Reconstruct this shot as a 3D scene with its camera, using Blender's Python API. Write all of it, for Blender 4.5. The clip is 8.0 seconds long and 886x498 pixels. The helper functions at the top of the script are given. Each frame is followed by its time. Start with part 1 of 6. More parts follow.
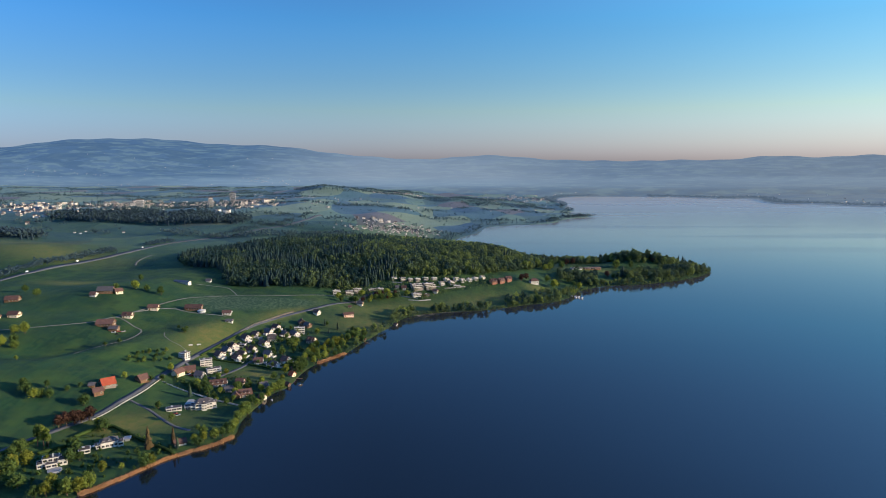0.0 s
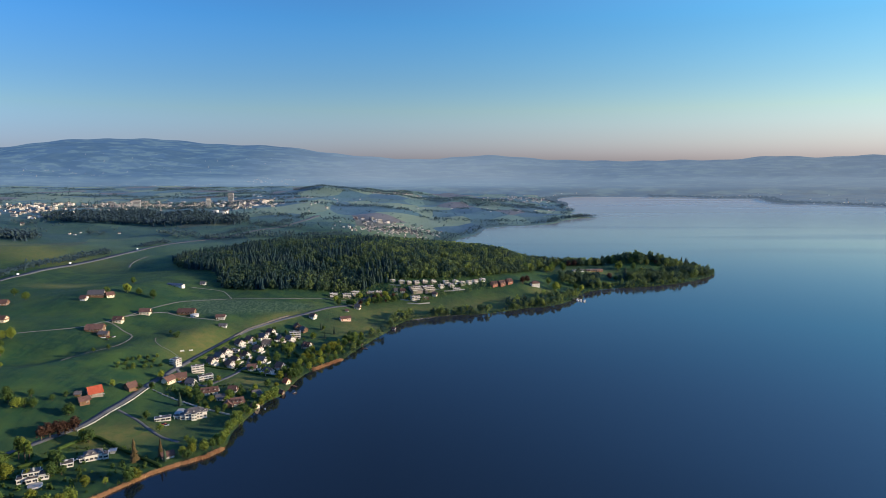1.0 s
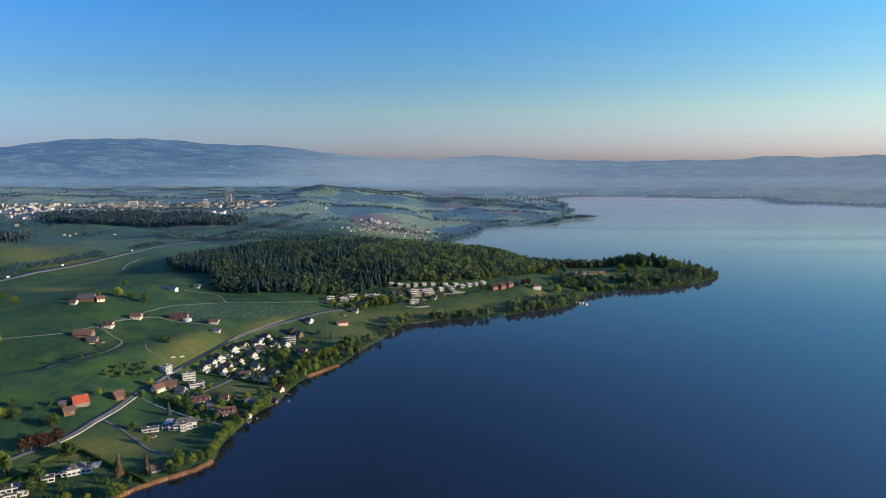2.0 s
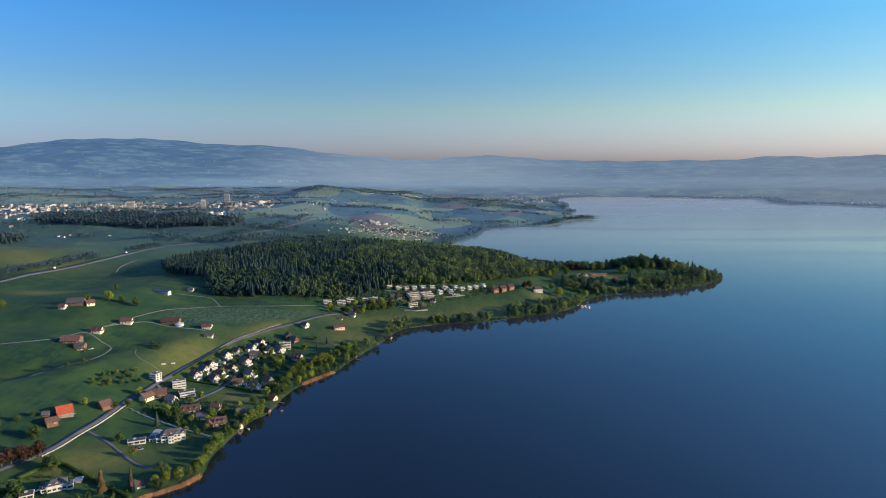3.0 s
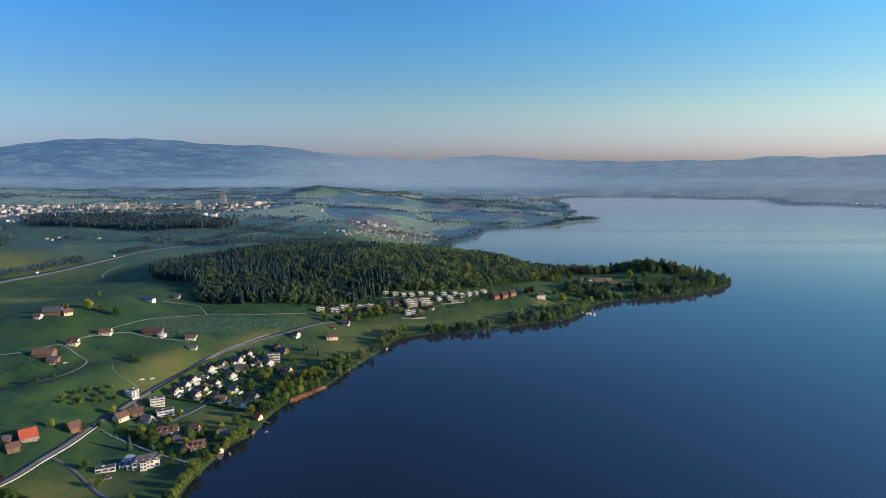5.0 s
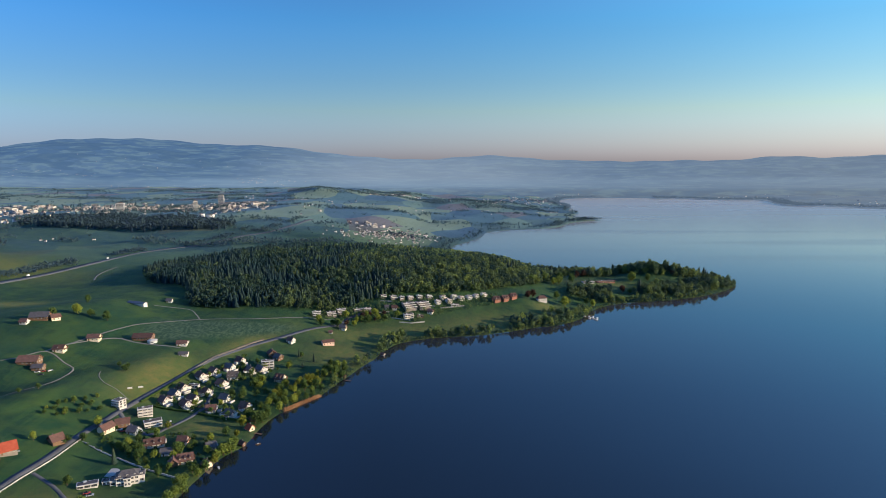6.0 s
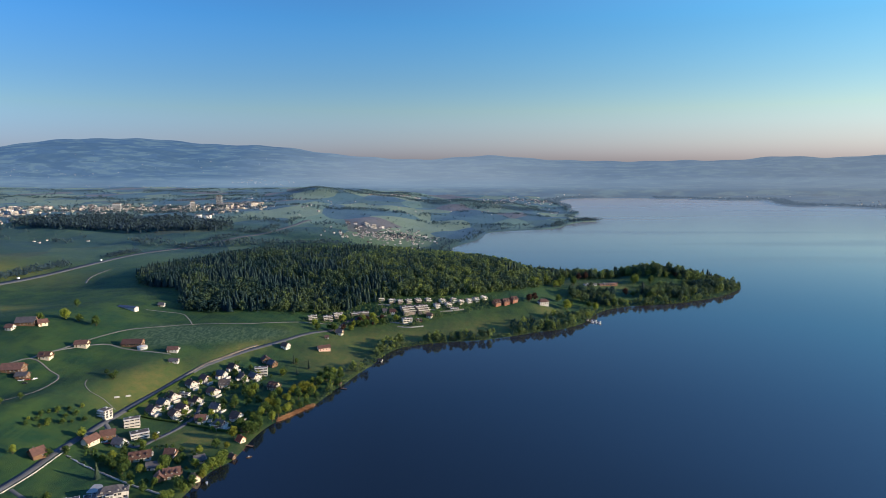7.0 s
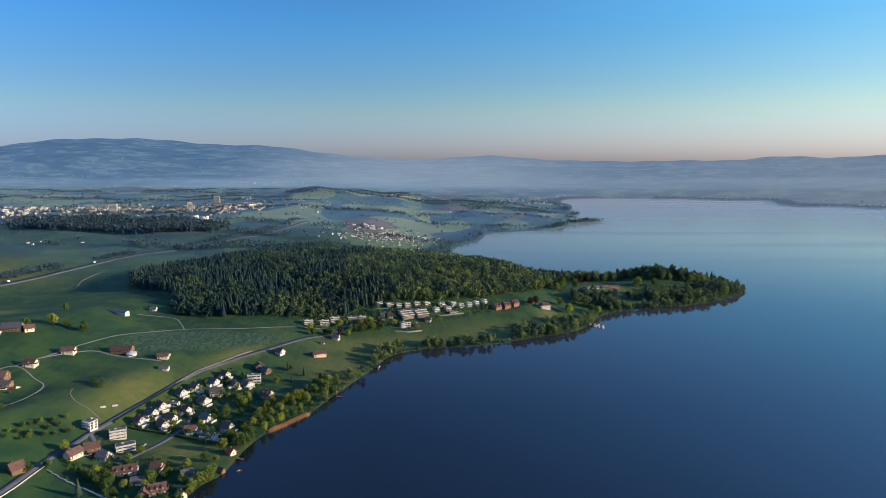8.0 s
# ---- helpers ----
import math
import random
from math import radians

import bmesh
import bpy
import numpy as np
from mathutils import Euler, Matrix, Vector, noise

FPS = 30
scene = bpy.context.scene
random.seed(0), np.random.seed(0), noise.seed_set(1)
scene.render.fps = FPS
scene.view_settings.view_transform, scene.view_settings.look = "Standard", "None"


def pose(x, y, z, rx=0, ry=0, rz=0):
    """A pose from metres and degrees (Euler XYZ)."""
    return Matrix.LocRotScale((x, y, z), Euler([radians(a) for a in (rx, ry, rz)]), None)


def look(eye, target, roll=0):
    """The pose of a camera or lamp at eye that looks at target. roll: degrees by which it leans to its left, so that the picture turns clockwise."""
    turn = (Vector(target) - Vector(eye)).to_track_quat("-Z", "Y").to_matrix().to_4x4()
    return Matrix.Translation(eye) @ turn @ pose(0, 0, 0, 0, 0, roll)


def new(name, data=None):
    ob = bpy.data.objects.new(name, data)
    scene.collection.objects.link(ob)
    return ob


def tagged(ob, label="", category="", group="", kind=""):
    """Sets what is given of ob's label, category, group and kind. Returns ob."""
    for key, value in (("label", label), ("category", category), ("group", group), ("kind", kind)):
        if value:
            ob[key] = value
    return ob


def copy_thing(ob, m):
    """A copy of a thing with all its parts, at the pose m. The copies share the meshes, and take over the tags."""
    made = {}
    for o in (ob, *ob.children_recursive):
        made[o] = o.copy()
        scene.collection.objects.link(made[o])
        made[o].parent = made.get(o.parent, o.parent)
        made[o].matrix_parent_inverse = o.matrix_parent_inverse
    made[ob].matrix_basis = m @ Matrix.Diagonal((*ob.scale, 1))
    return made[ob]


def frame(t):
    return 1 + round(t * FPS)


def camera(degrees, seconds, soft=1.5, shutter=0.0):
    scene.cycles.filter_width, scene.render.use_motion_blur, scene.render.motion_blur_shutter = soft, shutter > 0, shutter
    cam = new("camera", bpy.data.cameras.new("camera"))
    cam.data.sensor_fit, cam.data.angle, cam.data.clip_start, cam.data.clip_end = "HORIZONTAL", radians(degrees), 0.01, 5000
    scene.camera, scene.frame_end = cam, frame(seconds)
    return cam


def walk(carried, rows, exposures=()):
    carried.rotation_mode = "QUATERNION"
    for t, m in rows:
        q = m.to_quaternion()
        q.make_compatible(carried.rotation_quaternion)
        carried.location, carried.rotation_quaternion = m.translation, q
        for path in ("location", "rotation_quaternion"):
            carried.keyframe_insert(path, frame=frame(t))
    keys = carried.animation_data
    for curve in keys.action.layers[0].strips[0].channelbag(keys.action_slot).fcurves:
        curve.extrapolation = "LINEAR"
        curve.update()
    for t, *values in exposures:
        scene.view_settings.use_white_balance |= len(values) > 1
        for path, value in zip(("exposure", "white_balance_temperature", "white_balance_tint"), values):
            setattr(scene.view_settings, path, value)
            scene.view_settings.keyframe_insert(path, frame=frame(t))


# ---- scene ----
# camera: a drone gliding level along the shore, looking straight ahead
cam = camera(72.0, 8.0, soft=0.9)
PATH = [
    (0.0, 0.00, 0.00, 200.00),
    (1.0, 0.86, 18.05, 200.59),
    (2.0, 1.73, 36.46, 201.19),
    (3.0, 2.61, 55.14, 201.80),
    (4.0, 3.51, 74.02, 202.42),
    (5.0, 4.41, 92.99, 203.04),
    (6.0, 5.31, 111.97, 203.66),
    (7.0, 6.20, 130.88, 204.28),
    (8.0, 7.09, 149.62, 204.89),
]
walk(cam, [(t, pose(x, y, z, 90 - 7.784)) for t, x, y, z in PATH], [(0.0, 0.9), (8.0, 0.9)])

# ---- world, sun ----
SUN_EL, SUN_AZ = 12.0, 97.0          # degrees over the horizon; degrees from +y towards +x
world = bpy.data.worlds.new("morning_sky")
scene.world = world
world.use_nodes = True
wt = world.node_tree
wt.nodes.clear()
w_out, w_bg = wt.nodes.new("ShaderNodeOutputWorld"), wt.nodes.new("ShaderNodeBackground")
w_sky, w_hue = wt.nodes.new("ShaderNodeTexSky"), wt.nodes.new("ShaderNodeHueSaturation")
w_sky.sky_type, w_sky.sun_disc = "NISHITA", False
w_sky.sun_elevation, w_sky.sun_rotation = radians(SUN_EL), radians(-SUN_AZ)
w_sky.altitude, w_sky.air_density, w_sky.dust_density, w_sky.ozone_density = 600, 1.0, 1.6, 3.0
w_hue.inputs["Saturation"].default_value = 1.15
w_bg.inputs["Strength"].default_value = 0.094 * 3  # the air colours below are divided by three
wt.links.new(w_sky.outputs[0], w_hue.inputs["Color"])
# the morning air: deeper blue overhead, a rosy band along the horizon
w_co, w_sep, w_ramp, w_mul = (wt.nodes.new("ShaderNode" + k) for k in ("TexCoord", "SeparateXYZ", "ValToRGB", "Mix"))
wt.links.new(w_co.outputs["Generated"], w_sep.inputs[0])
wt.links.new(w_sep.outputs[2], w_ramp.inputs[0])
AIR = ((0.0, (0.92, 0.93, 1.62)), (0.02, (0.94, 0.94, 1.58)), (0.049, (0.99, 0.97, 1.34)), (0.086, (1.05, 1.05, 1.12)), (0.13, (0.90, 1.05, 1.20)), (0.22, (0.68, 1.16, 1.48)), (0.34, (0.92, 1.18, 1.60)), (0.5, (1.08, 1.32, 1.86)), (1.0, (1.25, 1.60, 2.30)))
for at, col in AIR:
    e = w_ramp.color_ramp.elements[0] if at == 0.0 else w_ramp.color_ramp.elements[-1] if at == 1.0 else w_ramp.color_ramp.elements.new(at)
    e.position, e.color = at, (*(v / 3 for v in col), 1)
w_mul.data_type, w_mul.blend_type = "RGBA", "MULTIPLY"
w_mul.inputs[0].default_value = 1.0
wt.links.new(w_hue.outputs[0], w_mul.inputs[6])
wt.links.new(w_ramp.outputs[0], w_mul.inputs[7])
# brighter and warmer towards the sun's side
w_side, w_glow, w_tint = wt.nodes.new("ShaderNodeMapRange"), wt.nodes.new("ShaderNodeVectorMath"), wt.nodes.new("ShaderNodeMix")
w_tint.data_type = "RGBA"
w_tint.inputs[6].default_value, w_tint.inputs[7].default_value = (0.60, 0.73, 0.84, 1), (1.46, 1.17, 0.89, 1)
w_side.inputs["From Min"].default_value, w_side.inputs["From Max"].default_value = -0.6, 0.7
w_glow.operation = "MULTIPLY"
wt.links.new(w_sep.outputs[0], w_side.inputs["Value"])
wt.links.new(w_mul.outputs[2], w_glow.inputs[0])
wt.links.new(w_side.outputs[0], w_tint.inputs[0])
wt.links.new(w_tint.outputs[2], w_glow.inputs[1])
# higher up the sky brightens more steeply towards the sun's side
w_up, w_sun, w_one, w_high = (wt.nodes.new("ShaderNode" + k) for k in ("MapRange", "MapRange", "Mix", "VectorMath"))
w_up.inputs["From Min"].default_value, w_up.inputs["From Max"].default_value = 0.20, 0.42
w_sun.inputs["From Min"].default_value, w_sun.inputs["From Max"].default_value = -0.1, 0.65
w_sun.inputs["To Min"].default_value, w_sun.inputs["To Max"].default_value = 0.78, 1.75
w_one.inputs[2].default_value = 1.0
w_high.operation = "SCALE"
wt.links.new(w_sep.outputs[2], w_up.inputs["Value"])
wt.links.new(w_sep.outputs[0], w_sun.inputs["Value"])
wt.links.new(w_up.outputs[0], w_one.inputs[0])
wt.links.new(w_sun.outputs[0], w_one.inputs[3])
wt.links.new(w_glow.outputs[0], w_high.inputs[0])
wt.links.new(w_one.outputs[0], w_high.inputs["Scale"])
wt.links.new(w_high.outputs[0], w_bg.inputs["Color"])
wt.links.new(w_bg.outputs[0], w_out.inputs["Surface"])

sun = new("sun", bpy.data.lights.new("sun", "SUN"))
sun.data.energy, sun.data.angle, sun.data.color = 4.3, radians(0.6), (1.0, 0.82, 0.56)
_e, _a = radians(SUN_EL), radians(SUN_AZ)
sun.matrix_world = look((0, 0, 900), (-math.cos(_e) * math.sin(_a), -math.cos(_e) * math.cos(_a), 900 - math.sin(_e)))

# ---- materials ----
def shader(name):
    m = bpy.data.materials.new(name)
    m.use_nodes = True
    n = m.node_tree.nodes
    return m, n, m.node_tree.links, n["Principled BSDF"]


def blend(n, l, factor, a, b, mode="MIX"):
    """A colour mix; a, b and factor are sockets, colours or numbers."""
    mix = n.new("ShaderNodeMix")
    mix.data_type, mix.blend_type = "RGBA", mode
    for socket, v in ((mix.inputs[0], factor), (mix.inputs[6], a), (mix.inputs[7], b)):
        if isinstance(v, bpy.types.NodeSocket):
            l.new(v, socket)
        elif isinstance(v, tuple):
            socket.default_value = (*v[:3], 1)
        else:
            socket.default_value = v
    return mix.outputs[2]


def grain(n, l, scale, detail=4, low=0.35, high=0.65, stretch=None):
    """Noise at so many features a metre, spread over 0 to 1."""
    co = n.new("ShaderNodeNewGeometry").outputs["Position"]
    if stretch:
        mp = n.new("ShaderNodeMapping")
        mp.inputs["Rotation"].default_value = (0, 0, radians(stretch[0]))
        mp.inputs["Scale"].default_value = (stretch[1], stretch[2], 1)
        l.new(co, mp.inputs["Vector"])
        co = mp.outputs[0]
    tx = n.new("ShaderNodeTexNoise")
    tx.inputs["Scale"].default_value, tx.inputs["Detail"].default_value = scale, detail
    l.new(co, tx.inputs["Vector"])
    r = n.new("ShaderNodeMapRange")
    r.inputs["From Min"].default_value, r.inputs["From Max"].default_value = low, high
    l.new(tx.outputs["Fac"], r.inputs["Value"])
    return r.outputs[0]


def surface(name, a, b, scale=0.6, rough=0.7, fine=4.0, spec=0.3, metal=0.0, vary=0.25, bump=0.0):
    """A plain surface with stains at one scale, grain at another, and a tone of its own for each object."""
    m, n, l, p = shader(name)
    c = blend(n, l, grain(n, l, scale), a, b)
    dark = tuple(v * 0.75 for v in a)
    c = blend(n, l, grain(n, l, fine, 3, 0.5, 0.8), c, dark)
    rnd = n.new("ShaderNodeObjectInfo").outputs["Random"]
    k = n.new("ShaderNodeMath")
    k.operation = "MULTIPLY_ADD"
    k.inputs[1].default_value, k.inputs[2].default_value = 2 * vary, 1 - vary
    l.new(rnd, k.inputs[0])
    hs = n.new("ShaderNodeHueSaturation")
    l.new(c, hs.inputs["Color"])
    l.new(k.outputs[0], hs.inputs["Value"])
    l.new(hs.outputs[0], p.inputs["Base Color"])
    p.inputs["Roughness"].default_value, p.inputs["Specular IOR Level"].default_value, p.inputs["Metallic"].default_value = rough, spec, metal
    if bump:
        bp = n.new("ShaderNodeBump")
        bp.inputs["Strength"].default_value, bp.inputs["Distance"].default_value = bump, 0.1
        l.new(grain(n, l, fine * 2), bp.inputs["Height"])
        l.new(bp.outputs[0], p.inputs["Normal"])
    return m


def foliage(name, dark, mid, light, through_light=0.25, haze_sheen=0.0, fresh=None, mixed=0.35):
    """Leaves: a tone for each tree from its attribute (single trees: paler up the crown), one for each clump, and light
    shining through. The blue sheen stands in for haze.
    """
    m, n, l, p = shader(name)
    at = n.new("ShaderNodeAttribute")
    at.attribute_name = "tone"
    isl = n.new("ShaderNodeNewGeometry").outputs["Random Per Island"]
    c = blend(n, l, at.outputs["Fac"], dark, light)
    c = blend(n, l, mixed, c, blend(n, l, isl, dark, mid))
    hs = n.new("ShaderNodeHueSaturation")
    k = n.new("ShaderNodeMath")
    k.operation = "MULTIPLY_ADD"
    k.inputs[1].default_value, k.inputs[2].default_value = 0.5, 0.75
    own = n.new("ShaderNodeObjectInfo").outputs["Random"]
    l.new(own, k.inputs[0])
    if fresh:
        young = n.new("ShaderNodeMapRange")
        young.inputs["From Min"].default_value, young.inputs["From Max"].default_value = 0.45, 1.0
        l.new(own, young.inputs["Value"])
        c = blend(n, l, young.outputs[0], c, fresh)
    l.new(c, hs.inputs["Color"])
    l.new(k.outputs[0], hs.inputs["Value"])
    l.new(hs.outputs[0], p.inputs["Base Color"])
    p.inputs["Roughness"].default_value, p.inputs["Specular IOR Level"].default_value = 0.75, 0.15
    p.inputs["Sheen Weight"].default_value, p.inputs["Sheen Roughness"].default_value, p.inputs["Sheen Tint"].default_value = haze_sheen, 0.6, (0.40, 0.62, 1.0, 1)
    tr, mx = n.new("ShaderNodeBsdfTranslucent"), n.new("ShaderNodeMixShader")
    l.new(hs.outputs[0], tr.inputs["Color"])
    mx.inputs[0].default_value = through_light
    l.new(p.outputs[0], mx.inputs[1])
    l.new(tr.outputs[0], mx.inputs[2])
    l.new(mx.outputs[0], n["Material Output"].inputs["Surface"])
    return m


def meadow():
    """Grassland: mown and long grass, dry and painted sunlit patches, crop rows and a patchwork of far fields tinted
    for haze, under a blue haze sheen.
    """
    m, n, l, p = shader("meadow_grass")
    zone = n.new("ShaderNodeAttribute")
    zone.attribute_name = "zone"
    sep = n.new("ShaderNodeSeparateColor")
    l.new(zone.outputs["Color"], sep.inputs[0])
    c = blend(n, l, grain(n, l, 0.012, 5, 0.4, 0.62), (0.009, 0.038, 0.019), (0.017, 0.058, 0.023))
    c = blend(n, l, grain(n, l, 0.035, 5, 0.44, 0.64), c, (0.046, 0.086, 0.022))
    mown = grain(n, l, 0.22, 1, 0.47, 0.56, (28, 1.0, 0.06))
    c = blend(n, l, blend(n, l, 0.72, mown, (0, 0, 0)), c, (0.042, 0.098, 0.028))
    c = blend(n, l, blend(n, l, 0.5, grain(n, l, 0.16, 5, 0.48, 0.66), (0, 0, 0)), c, (0.048, 0.080, 0.021))
    c = blend(n, l, blend(n, l, 0.45, grain(n, l, 0.055, 5, 0.52, 0.68), (0, 0, 0)), c, (0.010, 0.034, 0.018))
    # far fields, their colours shifted towards blue to hold the haze
    vor = n.new("ShaderNodeTexVoronoi")
    mp = n.new("ShaderNodeMapping")
    mp.inputs["Rotation"].default_value, mp.inputs["Scale"].default_value = (0, 0, 0.5), (0.0075, 0.0042, 0.0)
    l.new(n.new("ShaderNodeNewGeometry").outputs["Position"], mp.inputs["Vector"])
    l.new(mp.outputs[0], vor.inputs["Vector"])
    vor.inputs["Scale"].default_value = 1.0
    sv = n.new("ShaderNodeSeparateColor")
    l.new(vor.outputs["Color"], sv.inputs[0])
    fld = n.new("ShaderNodeValToRGB")
    fld.color_ramp.interpolation = "CONSTANT"
    stops = fld.color_ramp.elements
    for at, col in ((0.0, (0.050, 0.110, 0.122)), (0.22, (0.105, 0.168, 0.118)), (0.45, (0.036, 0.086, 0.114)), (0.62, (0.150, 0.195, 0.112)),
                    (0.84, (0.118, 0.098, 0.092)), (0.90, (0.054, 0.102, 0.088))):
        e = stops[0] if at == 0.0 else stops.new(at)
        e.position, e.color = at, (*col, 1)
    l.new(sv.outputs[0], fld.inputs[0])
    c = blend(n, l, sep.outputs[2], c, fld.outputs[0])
    # dry grass; its yellow also paints sunlight on some lawns and slopes
    dry = blend(n, l, grain(n, l, 0.15, 5, 0.35, 0.7), (0.155, 0.138, 0.040), (0.088, 0.122, 0.030))
    c = blend(n, l, sep.outputs[0], c, dry)
    rows = blend(n, l, grain(n, l, 0.42, 5, 0.42, 0.58, (-38, 1.0, 0.42)), (0.022, 0.056, 0.028), (0.072, 0.110, 0.056))
    c = blend(n, l, sep.outputs[1], c, rows)
    c = blend(n, l, blend(n, l, 0.6, grain(n, l, 0.9, 4, 0.5, 0.75), (0, 0, 0)), c, (0.018, 0.050, 0.016))
    l.new(c, p.inputs["Base Color"])
    p.inputs["Roughness"].default_value, p.inputs["Specular IOR Level"].default_value = 0.8, 0.2
    # blue sheen growing with distance, in place of haze over the fields
    haze_sheen = n.new("ShaderNodeMath")
    haze_sheen.operation = "MULTIPLY"
    haze_sheen.inputs[1].default_value = 0.08
    l.new(sep.outputs[2], haze_sheen.inputs[0])
    l.new(haze_sheen.outputs[0], p.inputs["Sheen Weight"])
    p.inputs["Sheen Roughness"].default_value, p.inputs["Sheen Tint"].default_value = 0.6, (0.40, 0.62, 1.0, 1)
    bp = n.new("ShaderNodeBump")
    bp.inputs["Strength"].default_value, bp.inputs["Distance"].default_value = 0.5, 0.4
    l.new(grain(n, l, 2.2, 5), bp.inputs["Height"])
    l.new(bp.outputs[0], p.inputs["Normal"])
    return m


def ramp_of(n, l, value, low, high, stops):
    """A colour ramp over a value that runs from low to high; the stops are given in the value's own units."""
    mr, rp = n.new("ShaderNodeMapRange"), n.new("ShaderNodeValToRGB")
    mr.inputs["From Min"].default_value, mr.inputs["From Max"].default_value = low, high
    l.new(value, mr.inputs["Value"])
    l.new(mr.outputs[0], rp.inputs[0])
    el = rp.color_ramp.elements
    for k, (at, col) in enumerate(stops):
        e = el[0] if k == 0 else el[-1] if k == len(stops) - 1 else el.new((at - low) / (high - low))
        e.position, e.color = (at - low) / (high - low), (*col, 1)
    return rp.outputs[0]


def lake_water():
    """Calm water, dark by the shore, ruffled by a light wind in long streaks on the open lake, where haze and sky glow
    are painted into its colour.
    """
    m, n, l, p = shader("lake_water")
    pos, wide = n.new("ShaderNodeSeparateXYZ"), n.new("ShaderNodeMapRange")
    l.new(n.new("ShaderNodeNewGeometry").outputs["Position"], pos.inputs[0])
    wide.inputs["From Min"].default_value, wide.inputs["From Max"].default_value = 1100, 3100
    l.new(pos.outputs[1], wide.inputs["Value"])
    # base colour pales along y, standing in for haze over the far water
    water_haze = ramp_of(n, l, pos.outputs[1], 300, 3900, ((300, (0.008, 0.013, 0.018)), (650, (0.011, 0.017, 0.025)), (1050, (0.042, 0.040, 0.052)), (1350, (0.095, 0.078, 0.080)), (1800, (0.20, 0.165, 0.150)),
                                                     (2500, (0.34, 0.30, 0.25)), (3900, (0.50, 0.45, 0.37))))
    l.new(water_haze, p.inputs["Base Color"])
    p.inputs["IOR"].default_value = 1.42
    streaks = grain(n, l, 0.0022, 5, 0.52, 0.64, (14, 0.30, 2.6))
    r = n.new("ShaderNodeMapRange")
    r.inputs["To Min"].default_value, r.inputs["To Max"].default_value = 0.05, 0.10
    l.new(streaks, r.inputs["Value"])
    rough = n.new("ShaderNodeMath")
    rough.operation = "MULTIPLY_ADD"
    rough.inputs[1].default_value = 0.20
    l.new(wide.outputs[0], rough.inputs[0])
    l.new(r.outputs[0], rough.inputs[2])
    l.new(rough.outputs[0], p.inputs["Roughness"])
    bp = n.new("ShaderNodeBump")
    bp.inputs["Strength"].default_value, bp.inputs["Distance"].default_value = 0.03, 0.3
    l.new(grain(n, l, 0.12, 3, 0.2, 0.8), bp.inputs["Height"])
    l.new(bp.outputs[0], p.inputs["Normal"])
    return m


def distance_haze(name="hazed_far_hills", tint=None):
    """Far hills as seen through kilometres of morning air: the backdrop, with the haze painted into its glowing
    emission. Fields and woods in strips, valley mist painted over them.
    """
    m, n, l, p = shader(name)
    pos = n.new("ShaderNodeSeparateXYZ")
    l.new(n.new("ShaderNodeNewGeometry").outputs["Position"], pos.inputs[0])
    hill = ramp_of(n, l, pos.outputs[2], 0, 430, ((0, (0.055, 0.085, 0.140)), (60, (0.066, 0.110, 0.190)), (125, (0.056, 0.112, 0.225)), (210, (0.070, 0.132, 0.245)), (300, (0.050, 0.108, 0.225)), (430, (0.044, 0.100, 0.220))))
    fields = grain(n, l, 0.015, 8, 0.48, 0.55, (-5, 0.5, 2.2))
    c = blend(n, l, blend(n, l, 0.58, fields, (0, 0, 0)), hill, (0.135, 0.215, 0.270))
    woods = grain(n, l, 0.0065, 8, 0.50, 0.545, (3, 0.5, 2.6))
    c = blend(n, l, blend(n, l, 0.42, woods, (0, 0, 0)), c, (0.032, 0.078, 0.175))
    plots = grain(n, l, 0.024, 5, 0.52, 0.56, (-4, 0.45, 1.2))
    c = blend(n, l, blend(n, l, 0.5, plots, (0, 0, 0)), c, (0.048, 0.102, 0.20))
    # mist painted over the valley at the foot of the hills, thicker and higher towards the middle
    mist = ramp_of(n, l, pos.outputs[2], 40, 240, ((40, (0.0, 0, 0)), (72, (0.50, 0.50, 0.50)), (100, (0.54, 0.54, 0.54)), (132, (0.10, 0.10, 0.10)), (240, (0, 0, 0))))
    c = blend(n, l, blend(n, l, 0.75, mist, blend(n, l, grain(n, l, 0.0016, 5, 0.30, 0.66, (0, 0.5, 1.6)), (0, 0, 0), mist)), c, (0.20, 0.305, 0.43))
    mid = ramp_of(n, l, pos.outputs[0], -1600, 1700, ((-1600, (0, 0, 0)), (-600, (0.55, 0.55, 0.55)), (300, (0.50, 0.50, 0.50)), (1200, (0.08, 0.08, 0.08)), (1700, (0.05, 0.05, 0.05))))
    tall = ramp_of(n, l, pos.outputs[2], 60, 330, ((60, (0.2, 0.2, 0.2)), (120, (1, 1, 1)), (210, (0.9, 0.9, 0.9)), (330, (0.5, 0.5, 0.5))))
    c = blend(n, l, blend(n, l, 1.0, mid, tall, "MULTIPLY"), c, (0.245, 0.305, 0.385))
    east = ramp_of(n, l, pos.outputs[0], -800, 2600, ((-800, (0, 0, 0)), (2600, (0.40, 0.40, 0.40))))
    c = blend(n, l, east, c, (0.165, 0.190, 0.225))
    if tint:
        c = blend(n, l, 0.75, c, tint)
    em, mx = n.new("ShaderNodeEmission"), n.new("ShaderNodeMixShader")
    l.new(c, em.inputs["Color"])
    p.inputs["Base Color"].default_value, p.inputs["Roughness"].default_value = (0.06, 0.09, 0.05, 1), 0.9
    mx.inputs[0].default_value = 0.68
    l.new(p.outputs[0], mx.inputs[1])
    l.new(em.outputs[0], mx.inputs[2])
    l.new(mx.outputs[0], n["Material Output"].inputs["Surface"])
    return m


